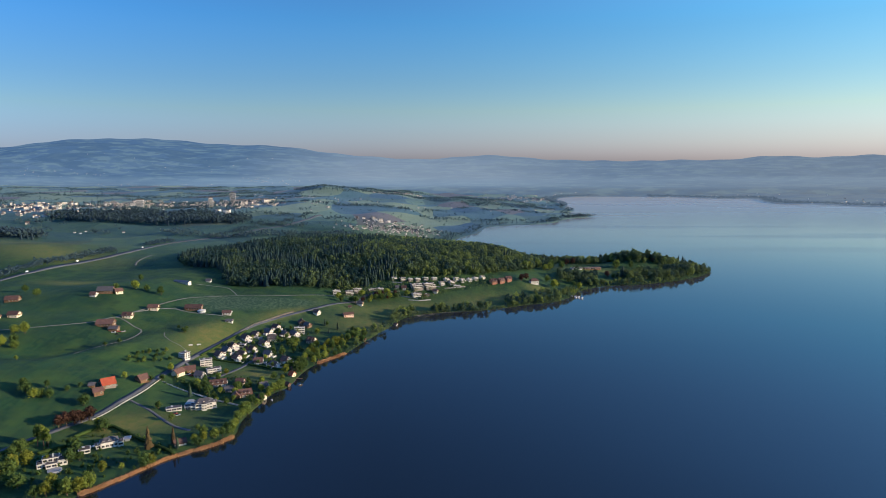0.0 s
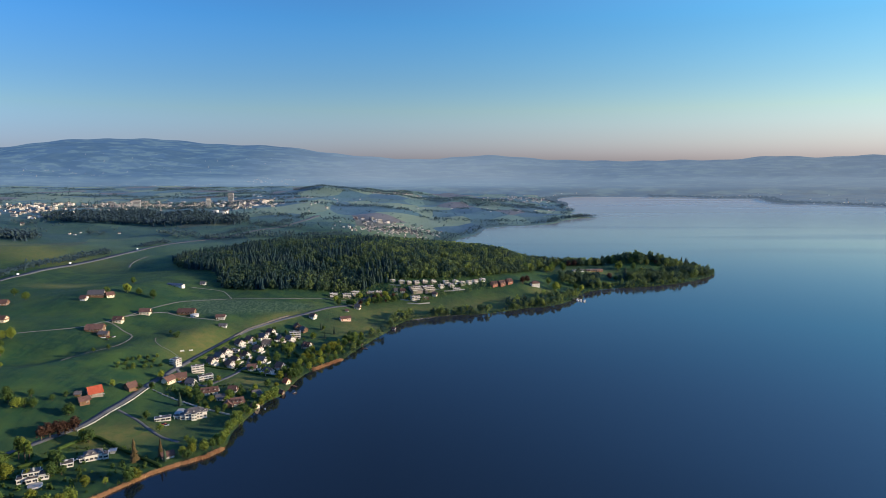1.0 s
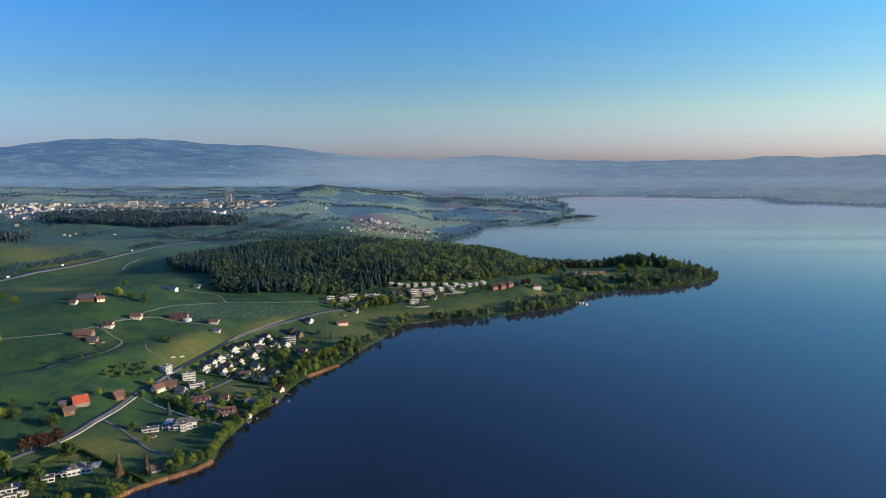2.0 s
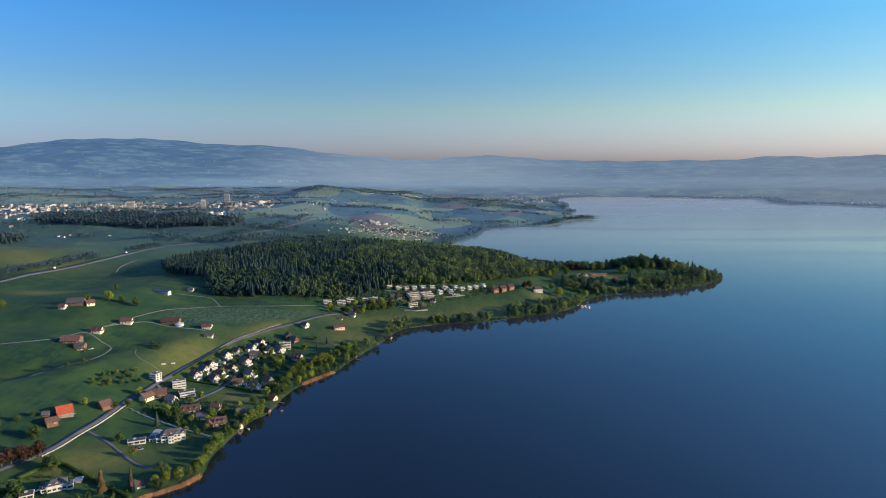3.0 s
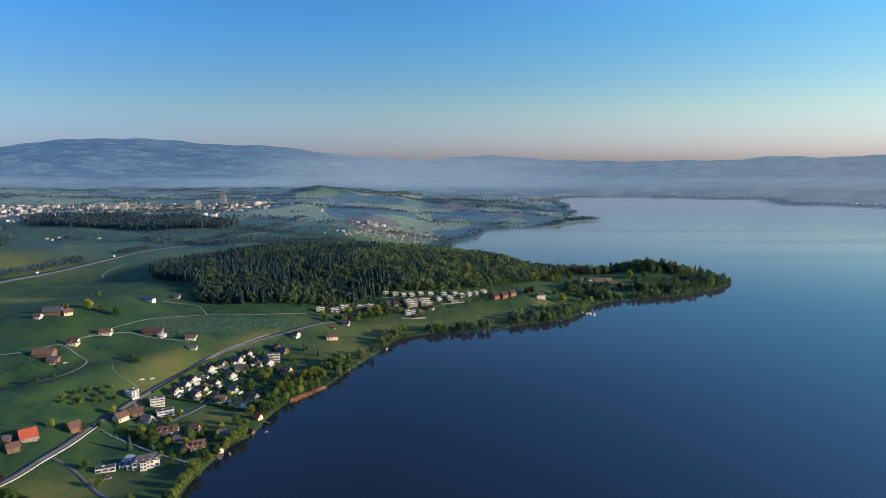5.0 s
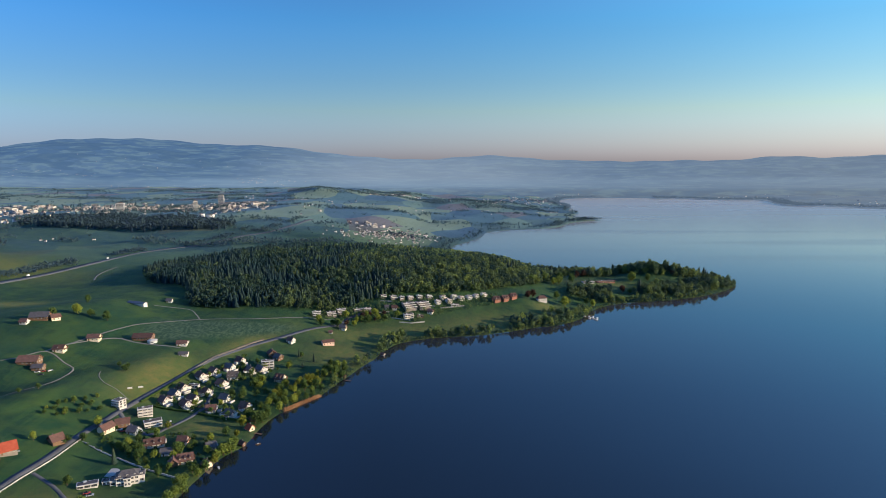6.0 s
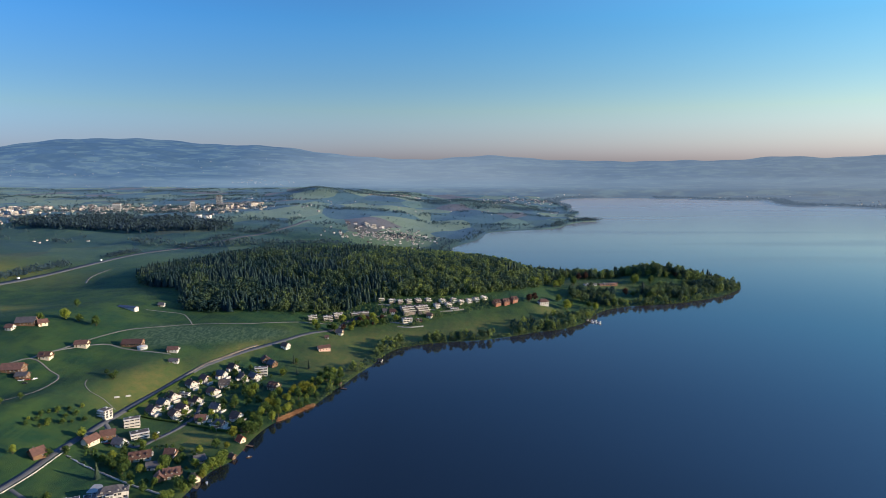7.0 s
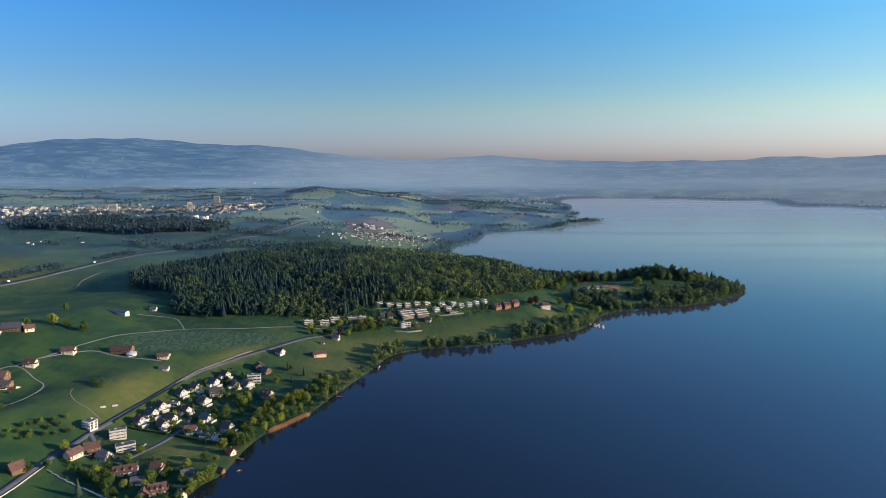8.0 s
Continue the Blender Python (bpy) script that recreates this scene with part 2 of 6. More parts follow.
def window_glass():
    m, n, l, p = shader("window_glass")
    p.inputs["Base Color"].default_value = (0.015, 0.02, 0.028, 1)
    p.inputs["Roughness"].default_value, p.inputs["Specular IOR Level"].default_value = 0.08, 0.6
    return m


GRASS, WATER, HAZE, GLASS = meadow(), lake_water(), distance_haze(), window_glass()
# trees of the far shore, with the same painted haze glow
HAZE_WOOD = distance_haze("hazed_shore_woods", (0.046, 0.070, 0.112))
WHITE = surface("white_render", (0.53, 0.49, 0.45), (0.61, 0.57, 0.52), 0.3, 0.85, 2.0, 0.2, vary=0.08)
CREAM = surface("cream_render", (0.66, 0.54, 0.40), (0.72, 0.60, 0.46), 0.3, 0.85, 2.0, 0.2, vary=0.1)
PINK = surface("pink_render", (0.66, 0.42, 0.34), (0.70, 0.47, 0.38), 0.3, 0.85, 2.0, 0.2, vary=0.08)
GREY = surface("grey_concrete", (0.40, 0.40, 0.40), (0.48, 0.47, 0.45), 0.4, 0.8, 2.0, 0.3, vary=0.15)
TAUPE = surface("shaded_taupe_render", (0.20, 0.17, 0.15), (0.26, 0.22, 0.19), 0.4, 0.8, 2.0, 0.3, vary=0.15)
BRICK = surface("red_cladding", (0.26, 0.115, 0.080), (0.33, 0.145, 0.100), 0.4, 0.8, 3.0, 0.2, vary=0.12)
TIMBER = surface("brown_timber", (0.13, 0.075, 0.045), (0.19, 0.11, 0.065), 0.5, 0.75, 3.0, 0.25, vary=0.2, bump=0.3)
TILE_BROWN = surface("brown_roof_tiles", (0.098, 0.052, 0.042), (0.145, 0.076, 0.058), 0.5, 0.8, 2.5, 0.25, vary=0.25, bump=0.5)
TILE_RED = surface("red_roof_tiles", (0.36, 0.065, 0.030), (0.44, 0.10, 0.05), 0.5, 0.75, 2.5, 0.25, vary=0.1, bump=0.5)
TILE_DARK = surface("dark_roof_slates", (0.070, 0.062, 0.064), (0.110, 0.098, 0.098), 0.5, 0.7, 2.5, 0.35, vary=0.2, bump=0.4)
SLATE_BLUE = surface("blue_grey_sheet_roof", (0.060, 0.075, 0.105), (0.085, 0.10, 0.135), 0.4, 0.55, 2.0, 0.4, vary=0.1)
FLAT_ROOF = surface("gravel_flat_roof", (0.095, 0.075, 0.065), (0.14, 0.115, 0.10), 0.6, 0.9, 3.0, 0.2, vary=0.15)
METAL = surface("galvanised_metal", (0.45, 0.46, 0.48), (0.52, 0.53, 0.55), 0.5, 0.4, 3.0, 0.5, 0.7, vary=0.1)
ASPHALT = surface("asphalt", (0.072, 0.075, 0.086), (0.106, 0.109, 0.120), 0.1, 0.85, 1.5, 0.3, vary=0.1)
GRAVEL = surface("pale_gravel", (0.15, 0.145, 0.13), (0.20, 0.19, 0.165), 0.15, 0.95, 1.5, 0.15, vary=0.1)
VERGE = surface("bare_earth_verge", (0.20, 0.155, 0.105), (0.26, 0.205, 0.145), 0.15, 0.95, 1.5, 0.15, vary=0.1)
PAVING = surface("stone_paving", (0.30, 0.29, 0.28), (0.38, 0.36, 0.34), 0.2, 0.85, 1.5, 0.25, vary=0.1)
BARK = surface("tree_bark", (0.09, 0.065, 0.045), (0.14, 0.10, 0.075), 1.0, 0.9, 5.0, 0.1)
REED = surface("dry_reed", (0.36, 0.20, 0.10), (0.46, 0.27, 0.14), 0.08, 0.9, 0.8, 0.1, vary=0.1)
LEAF = foliage("broad_leaves", (0.028, 0.066, 0.026), (0.068, 0.122, 0.032), (0.150, 0.210, 0.040), 0.42, 0.03, (0.20, 0.23, 0.035))
YELLOW_LEAF = foliage("young_yellow_leaves", (0.10, 0.125, 0.022), (0.17, 0.19, 0.030), (0.27, 0.27, 0.040), 0.45)
LARCH_NEEDLE = foliage("brown_larch_needles", (0.055, 0.040, 0.020), (0.090, 0.062, 0.028), (0.125, 0.088, 0.036), 0.2)
NEEDLE = foliage("conifer_needles", (0.014, 0.034, 0.036), (0.026, 0.052, 0.044), (0.085, 0.110, 0.042), 0.2, 0.05, mixed=0.15)
# darks of the hill wood tinted bluer for the haze in front of it
WOOD_LEAF = foliage("hill_wood_leaves", (0.024, 0.060, 0.054), (0.076, 0.128, 0.056), (0.25, 0.305, 0.066), 0.45, 0.09, mixed=0.12)
# distant needles: haze put into the colour as a bluer, paler green
HAZED_NEEDLE = foliage("hazed_conifer_needles", (0.026, 0.050, 0.064), (0.038, 0.066, 0.074), (0.056, 0.086, 0.082), 0.15, 0.12)
COPPER = foliage("copper_beech_leaves", (0.042, 0.022, 0.016), (0.068, 0.034, 0.022), (0.090, 0.046, 0.030))
HEDGE = foliage("hedge_leaves", (0.030, 0.055, 0.014), (0.055, 0.09, 0.02), (0.08, 0.13, 0.03), 0.15)
# distant leaves, likewise shifted to blue to carry the haze
HAZED_LEAF = foliage("hazed_woodland_leaves", (0.028, 0.054, 0.072), (0.040, 0.072, 0.080), (0.074, 0.110, 0.084), 0.2, 0.12)

FAR_WALL = surface("far_pale_render", (0.50, 0.46, 0.42), (0.62, 0.57, 0.52), 0.05, 0.9, 0.5, 0.1, vary=0.3)
FAR_TILE = surface("far_roof_tiles", (0.075, 0.062, 0.066), (0.12, 0.09, 0.088), 0.05, 0.9, 0.5, 0.1, vary=0.25)
# ---- lie of the land: the shoreline and the height of the ground ----
SHORE_NEAR = [(-900, -1500), (-560, -300), (-330, 180), (-217, 355), (-207, 369), (-191, 394), (-177, 407), (-163, 418), (-156, 434),
              (-158, 463), (-155, 486), (-150, 515), (-139, 537), (-137, 569), (-127, 598), (-104, 634), (-87, 683),
              (-66, 740), (-48, 791), (-18, 812), (12, 822), (52, 829), (93, 848), (124, 865), (159, 879), (195, 914)]
SHORE_PENINSULA = [(222, 962), (264, 998), (311, 1012), (353, 1022), (413, 1053), (461, 1086), (503, 1133), (508, 1160), (480, 1215),
                   (400, 1262), (300, 1262), (215, 1275), (150, 1330), (90, 1420), (40, 1540), (31, 1641), (59, 1713), (112, 1833),
                   (141, 1973), (216, 2042), (313, 2078), (389, 2135), (449, 2260), (524, 2352), (604, 2395), (560, 2440)]
SHORE_FAR = [(530, 2560), (603, 2776), (580, 2900), (640, 3115), (640, 3450), (758, 3849), (983, 4000), (1314, 4030), (1330, 3880), (1481, 3915),
             (1603, 3785), (1746, 3724), (1915, 3724), (1800, 3420), (1800, 3190), (1933, 3202), (2021, 3115), (2125, 2993),
             (2500, 2650), (3300, 2300), (5200, 1900), (6500, 9000), (-7000, 9000), (-7000, -1500)]


def rounded(points, steps=3):
    """A closed line through the points, rounded (Catmull-Rom)."""
    p = np.array(points, float)
    a, b, c, d = np.roll(p, 1, 0), p, np.roll(p, -1, 0), np.roll(p, -2, 0)
    out = []
    for k in range(steps):
        u = k / steps
        out.append(0.5 * (2 * b + (c - a) * u + (2 * a - 5 * b + 4 * c - d) * u * u + (3 * b - a - 3 * c + d) * u ** 3))
    return np.stack(out, 1).reshape(-1, 2)


SHORE = rounded(SHORE_NEAR + SHORE_PENINSULA + SHORE_FAR)


def inland(x, y):
    """Metres from the shore, positive on land."""
    x, y = np.asarray(x, float), np.asarray(y, float)
    best, odd = np.full(x.shape, 1e12), np.zeros(x.shape, bool)
    for (ax, ay), (bx, by) in zip(SHORE, np.roll(SHORE, -1, 0)):
        ex, ey = bx - ax, by - ay
        k = np.clip(((x - ax) * ex + (y - ay) * ey) / (ex * ex + ey * ey + 1e-9), 0, 1)
        best = np.minimum(best, (x - ax - k * ex) ** 2 + (y - ay - k * ey) ** 2)
        if ay != by:
            odd ^= ((ay > y) != (by > y)) & (x < ax + ex * (y - ay) / ey)
    return np.where(odd, 1, -1) * np.sqrt(best)


def ramp(v):
    v = np.clip(v, 0, 1)
    return v * v * (3 - 2 * v)


def mound(x, y, cx, cy, rx, ry, turn=0.0):
    c, s = math.cos(radians(turn)), math.sin(radians(turn))
    dx, dy = x - cx, y - cy
    return np.exp(-((dx * c + dy * s) / rx) ** 2 - ((dy * c - dx * s) / ry) ** 2)


def wooded_hill(x, y):
    """The long hill behind the village, 0 to 1."""
    c, s = math.cos(radians(-8)), math.sin(radians(-8))
    dx, dy = x + 150, y - 1130
    a, b = (dx * c + dy * s) / 325, (dy * c - dx * s) / 235
    return np.exp(-(a * a + b * b) ** 1.5)


def height(x, y):
    """The ground's height over the lake."""
    x, y = np.asarray(x, float), np.asarray(y, float)
    d = inland(x, y)
    top = 15 + 27 * ramp((-x - 20) / 230) + 20 * ramp((-x - 250) / 350) * ramp((y - 1250) / 500)
    z = np.where(d > 0, top * ramp(d / 330) + np.minimum(d, 10) * 0.13, np.maximum(d * 0.25, -7.0))
    soft = ramp(d / 120)
    crest = 50 - 4 * ramp((x + 60) / 200) - 6 * ramp((-x - 300) / 160)
    z = z + soft * wooded_hill(x, y) * np.maximum(crest - z, 0)
    z = z + soft * (6 * mound(x, y, -312, 562, 58, 22, 40) - 8 * mound(x, y, -375, 545, 40, 30, 40) + 8 * mound(x, y, -262, 648, 32, 60, -15) + 10 * mound(x, y, -390, 740, 90, 60, 20)
                    - 7 * mound(x, y, -455, 560, 50, 60) + 6 * mound(x, y, -380, 480, 70, 45, 30) - 4 * mound(x, y, -330, 590, 26, 60, -25) + 4 * mound(x, y, -300, 615, 26, 50, -25) - 4 * mound(x, y, -430, 660, 40, 25, 10) - 6 * mound(x, y, -520, 1000, 110, 160, -10)
                    + 24 * mound(x, y, -760, 1040, 130, 150) + 12 * mound(x, y, -890, 1240, 130, 110) + 9 * mound(x, y, 135, 950, 60, 45) + 9 * mound(x, y, -120, 775, 70, 60) + 20 * mound(x, y, 385, 1180, 75, 52) + 7 * mound(x, y, 112, 1140, 45, 60)
                    + 36 * mound(x, y, -560, 3050, 220, 150) + 22 * mound(x, y, 60, 3000, 260, 160))
    return z + soft * (2.6 * np.sin(x * 0.034 + 0.9 * np.sin(y * 0.021)) * np.sin(y * 0.011 + 2) + 2.2 * np.sin(x * 0.021 + 1.3 * np.sin(y * 0.013)) * np.sin(y * 0.017 + 0.8)
                       + 4.0 * ramp((y - 1500) / 800) * np.sin(x * 0.0063 + 1) * np.sin(y * 0.0051))


def ground_at(x, y):
    return float(height(np.array([x]), np.array([y]))[0])

# ---- mesh making ----
def mesh_of(name, verts, faces, material, tone=None, smooth=False):
    """A mesh from an array of corners and an array (or arrays, by corner count) of faces."""
    me = bpy.data.meshes.new(name)
    verts = np.asarray(verts, np.float32)
    groups = [np.asarray(f, np.int32) for f in (faces if isinstance(faces, list) and len(faces) and isinstance(faces[0], np.ndarray) else [np.asarray(faces, np.int32)])]
    groups = [g for g in groups if len(g)]
    loops = np.concatenate([g.ravel() for g in groups])
    counts = np.concatenate([np.full(len(g), g.shape[1], np.int32) for g in groups])
    me.vertices.add(len(verts))
    me.vertices.foreach_set("co", verts.ravel())
    me.loops.add(len(loops))
    me.loops.foreach_set("vertex_index", loops)
    me.polygons.add(len(counts))
    me.polygons.foreach_set("loop_start", np.concatenate([[0], np.cumsum(counts)[:-1]]).astype(np.int32))
    if smooth:
        me.polygons.foreach_set("use_smooth", np.ones(len(counts), bool))
    me.materials.append(material)
    me.update(calc_edges=True)
    me.validate()
    if tone is not None:
        at = me.attributes.new("tone", "FLOAT", "POINT")
        at.data.foreach_set("value", np.asarray(tone, np.float32))
    return me


class Solid:
    """Gathers boxes and prisms into one mesh."""

    def __init__(self):
        self.v, self.q, self.t, self.p = [], [], [], []

    def box(self, x0, x1, y0, y1, z0, z1):
        b = len(self.v)
        self.v += [(x, y, z) for z in (z0, z1) for x, y in ((x0, y0), (x1, y0), (x1, y1), (x0, y1))]
        self.q += [tuple(b + i for i in f) for f in ((3, 2, 1, 0), (4, 5, 6, 7), (0, 1, 5, 4), (1, 2, 6, 5), (2, 3, 7, 6), (3, 0, 4, 7))]
        return self

    def prism(self, outline, x0, x1):
        """An outline in (y, z), counter-clockwise seen from +x, run along x."""
        b, k = len(self.v), len(outline)
        self.v += [(x, y, z) for x in (x0, x1) for y, z in outline]
        self.p += [tuple(b + k + i for i in range(k)), tuple(b + k - 1 - i for i in range(k))]
        self.q += [(b + i, b + (i + 1) % k, b + k + (i + 1) % k, b + k + i) for i in range(k)]
        return self

    def tube(self, x, y, z0, z1, r0, r1, sides=8):
        b = len(self.v)
        for z, r in ((z0, r0), (z1, r1)):
            self.v += [(x + r * math.cos(2 * math.pi * i / sides), y + r * math.sin(2 * math.pi * i / sides), z) for i in range(sides)]
        self.q += [(b + i, b + (i + 1) % sides, b + sides + (i + 1) % sides, b + sides + i) for i in range(sides)]
        self.p += [tuple(b + sides + i for i in range(sides)), tuple(b + sides - 1 - i for i in range(sides))]
        return self

    def hip(self, x0, x1, y0, y1, z0, z1, inset):
        """A hipped roof body with a ridge along x."""
        b, ym = len(self.v), (y0 + y1) / 2
        self.v += [(x0, y0, z0), (x1, y0, z0), (x1, y1, z0), (x0, y1, z0), (x0 + inset, ym, z1), (x1 - inset, ym, z1)]
        self.q += [(b + 3, b + 2, b + 1, b), (b, b + 1, b + 5, b + 4), (b + 2, b + 3, b + 4, b + 5)]
        self.t += [(b + 1, b + 2, b + 5), (b + 3, b, b + 4)]
        return self

    def mesh(self, name, material):
        me = bpy.data.meshes.new(name)
        me.from_pydata(self.v, [], self.q + self.t + self.p)
        me.materials.append(material)
        return me


def part(name, shape, material, parent, label="", at=(0, 0, 0), turn=0.0):
    """One mesh object under a thing or a part; shape is a Solid or a finished mesh."""
    ob = new(name, shape.mesh(name, material) if isinstance(shape, Solid) else shape)
    ob.parent = parent
    ob.location, ob.rotation_euler = at, (0, 0, radians(turn))
    return tagged(ob, label)


def thing(name, x, y, turn, label, category, group="", z=None):
    """The Empty at a thing's base, standing on the ground."""
    root = new(name)
    root.empty_display_size = 1
    root.location, root.rotation_euler = (x, y, ground_at(x, y) if z is None else z), (0, 0, radians(turn))
    return tagged(root, label, category, group)


# ---- ground, lake and far hills ----
def make_ground():
    rows, cols = 470, 360
    yy = np.concatenate([np.linspace(-900, 150, 60), 150 + (np.geomspace(300, 4250, rows - 60) - 300)])
    uu = np.linspace(-1, 1, cols)
    half = 900 + 0.82 * np.maximum(yy, 0)
    shift = -250 * (1 - ramp(yy / 2500))
    X = uu[None, :] * half[:, None] + shift[:, None]
    Y = np.repeat(yy[:, None], cols, 1)
    d = inland(X, Y)
    Z = height(X, Y)
    verts = np.stack([X, Y, Z], -1).reshape(-1, 3)
    i = (np.arange(rows - 1)[:, None] * cols + np.arange(cols - 1)[None, :]).ravel()
    faces = np.stack([i, i + 1, i + cols + 1, i + cols], 1)
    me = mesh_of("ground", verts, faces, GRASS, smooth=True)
    # the land across the bay takes the hills' material, with haze painted as a glow
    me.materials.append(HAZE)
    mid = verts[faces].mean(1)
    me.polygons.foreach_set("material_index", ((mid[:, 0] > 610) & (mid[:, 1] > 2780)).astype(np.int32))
    # patches of dry grass, and of low sunlight painted onto slopes and lawns
    dry = np.maximum.reduce([mound(X, Y, -236, 440, 34, 17, 20), mound(X, Y, -250, 630, 24, 42, -12), 0.8 * mound(X, Y, -196, 745, 13, 60, -28),
                             mound(X, Y, -500, 815, 45, 16, 0), 1.0 * mound(X, Y, 152, 940, 20, 16, 0), 0.8 * mound(X, Y, -60, 822, 80, 26, 25), 0.75 * mound(X, Y, 60, 872, 70, 28, 20), 0.6 * mound(X, Y, 300, 1098, 90, 16), 0.7 * mound(X, Y, -100, 740, 40, 40),
                             0.6 * mound(X, Y, -650, 1010, 120, 60, 0), 0.6 * mound(X, Y, -780, 1090, 120, 50, 10), 0.9 * mound(X, Y, -178, 560, 20, 17)])
    dry = np.maximum(dry, 0.35 * np.clip(1 - np.abs(d - 1) / 3, 0, 1))
    # the crop between the field track and the road
    crop = ramp((X + 320) / 25) * ramp((-150 - X) / 30) * ramp((808 - 0.18 * np.abs(X + 150) - Y) / 12) * ramp((Y - 745 - 0.62 * (X + 200)) / 20) * ramp((Y - 690) / 15)
    # how much of the painted haze colour the ground takes, by distance
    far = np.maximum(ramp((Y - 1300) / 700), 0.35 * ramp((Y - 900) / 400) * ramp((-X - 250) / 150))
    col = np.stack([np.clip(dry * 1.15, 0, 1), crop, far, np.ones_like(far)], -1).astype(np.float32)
    at = me.attributes.new("zone", "FLOAT_COLOR", "POINT")
    at.data.foreach_set("color", col.ravel())
    return tagged(new("ground", me), "rolling green meadows and fields sloping to the lake", "ground", kind="structure")


make_ground()
lake = Solid()
lake.q.append((0, 1, 2, 3))
lake.v += [(-2500, -3000, 0), (7000, -3000, 0), (7000, 4800, 0), (-2500, 4800, 0)]
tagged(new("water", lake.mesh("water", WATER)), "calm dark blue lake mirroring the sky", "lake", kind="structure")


def skyline(x):
    """Height of the far hills' crest."""
    return (238 + 172 * mound(x, 0, -2500, 0, 1450, 1) + 22 * mound(x, 0, -1150, 0, 420, 1) + 34 * mound(x, 0, 450, 0, 420, 1)
            + 38 * mound(x, 0, 2550, 0, 330, 1) + 44 * mound(x, 0, 3350, 0, 420, 1) + 8 * np.sin(x * 0.006) * np.sin(x * 0.0017 + 1) + 3 * np.sin(x * 0.021))


def backdrop_height(X, v):
    """Height of the far hills at v, from 0 at their foot to 1 on the crest."""
    Z = -4 + 60 * ramp(v / 0.15) + (skyline(X) - 56) * ramp(v) ** 1.3
    return Z + 16 * ramp(v * 2) * (1 - ramp(v * 2 - 1)) * np.sin(X * 0.004 + 5 * v) * np.sin(X * 0.0013 + 9 * v + 2)


def make_backdrop():
    cols, rows = 420, 60
    x = np.linspace(-5200, 5200, cols)
    v = np.linspace(0, 1, rows)
    X = np.repeat(x[None, :], rows, 0)
    Y = 3960 + 900 * v[:, None] + 0 * X
    Z = backdrop_height(X, v[:, None])
    Z[-1] -= 140
    i = (np.arange(rows - 1)[:, None] * cols + np.arange(cols - 1)[None, :]).ravel()
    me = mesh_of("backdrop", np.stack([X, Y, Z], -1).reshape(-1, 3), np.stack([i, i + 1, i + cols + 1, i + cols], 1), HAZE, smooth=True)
    return tagged(new("backdrop", me), "hazy blue hills on the far horizon", "hills", kind="structure")


make_backdrop()


# ---- roads and tracks ----
def way(name, points, width, material, label, category="road", lift=0.10, parent=None):
    """A strip of road laid over the ground, with a kerb-high body."""
    p = np.array(points, float)
    a, b, c, d = np.concatenate([p[:1], p[:-2]]), p[:-1], p[1:], np.concatenate([p[2:], p[-1:]])
    line = []
    for k in range(len(b)):
        steps = max(2, int(np.hypot(*(c[k] - b[k])) / 6))
        for u in np.arange(steps) / steps:
            line.append(0.5 * (2 * b[k] + (c[k] - a[k]) * u + (2 * a[k] - 5 * b[k] + 4 * c[k] - d[k]) * u * u + (3 * b[k] - a[k] - 3 * c[k] + d[k]) * u ** 3))
    line = np.array(line + [p[-1]])
    side = np.gradient(line, axis=0)
    side = np.stack([side[:, 1], -side[:, 0]], 1) / np.hypot(side[:, 0], side[:, 1])[:, None]
    rings = []
    for off, dz in ((-0.5, -0.4), (-0.5, 0.0), (0.0, 0.06), (0.5, 0.0), (0.5, -0.4)):
        q = line + side * width * off
        rings.append(np.column_stack([q, height(q[:, 0], q[:, 1]) + lift + dz]))
    verts, m = np.stack(rings, 1).reshape(-1, 3), 5
    i = (np.arange(len(line) - 1)[:, None] * m + np.arange(m - 1)[None, :]).ravel()
    me = mesh_of(name, verts, np.stack([i, i + m, i + m + 1, i + 1], 1), material)
    return tagged(new(name, me), label, category, kind="structure"), line, side


ROAD = [(-420, 160), (-330, 330), (-301, 392), (-285, 421), (-267, 450), (-258, 490), (-256, 530), (-248, 586), (-234, 636), (-219, 690), (-197, 732),
        (-166, 770), (-141, 809), (-122, 832), (-112, 860), (-88, 882)]
road_main, road_line, road_side = way("road", ROAD, 4.9, ASPHALT, "grey asphalt country road along the village")
way("side_road", [(-249, 570), (-236, 557), (-215, 545), (-207, 556), (-197, 578), (-193, 600), (-200, 632)], 3.6, ASPHALT, "grey asphalt village side road")
way("drive", [(-255, 476), (-236, 466), (-220, 453), (-204, 441), (-190, 436)], 2.6, ASPHALT, "narrow curved driveway through the meadow")
way("field_track", [(-349, 671), (-329, 718), (-309, 752), (-271, 787), (-214, 803), (-160, 835), (-128, 846)], 2.0, GRAVEL, "pale gravel field track")
way("field_track", [(-271, 787), (-284, 808), (-299, 822), (-335, 815)], 1.5, GRAVEL, "pale gravel track forking towards the wood")
way("farm_track", [(-560, 560), (-440, 589), (-413, 600), (-387, 613), (-369, 628), (-357, 650), (-333, 637), (-318, 625), (-319, 588), (-334, 570), (-338, 540)], 1.7, GRAVEL,
    "pale gravel farm track")
way("farm_track", [(-357, 650), (-349, 671), (-321, 699), (-300, 697), (-273, 694), (-253, 693)], 2.0, GRAVEL, "pale gravel farm lane")
way("motorway", [(-640, 600), (-615, 832), (-603, 886), (-600, 934), (-585, 1069), (-561, 1191), (-542, 1278), (-475, 1401), (-400, 1600), (-380, 1900)], 11, ASPHALT,
    "distant grey motorway across the valley", lift=0.35)
way("field_track", [(-522, 1084), (-519, 1026), (-507, 992)], 3.0, GRAVEL, "pale gravel track in the valley")
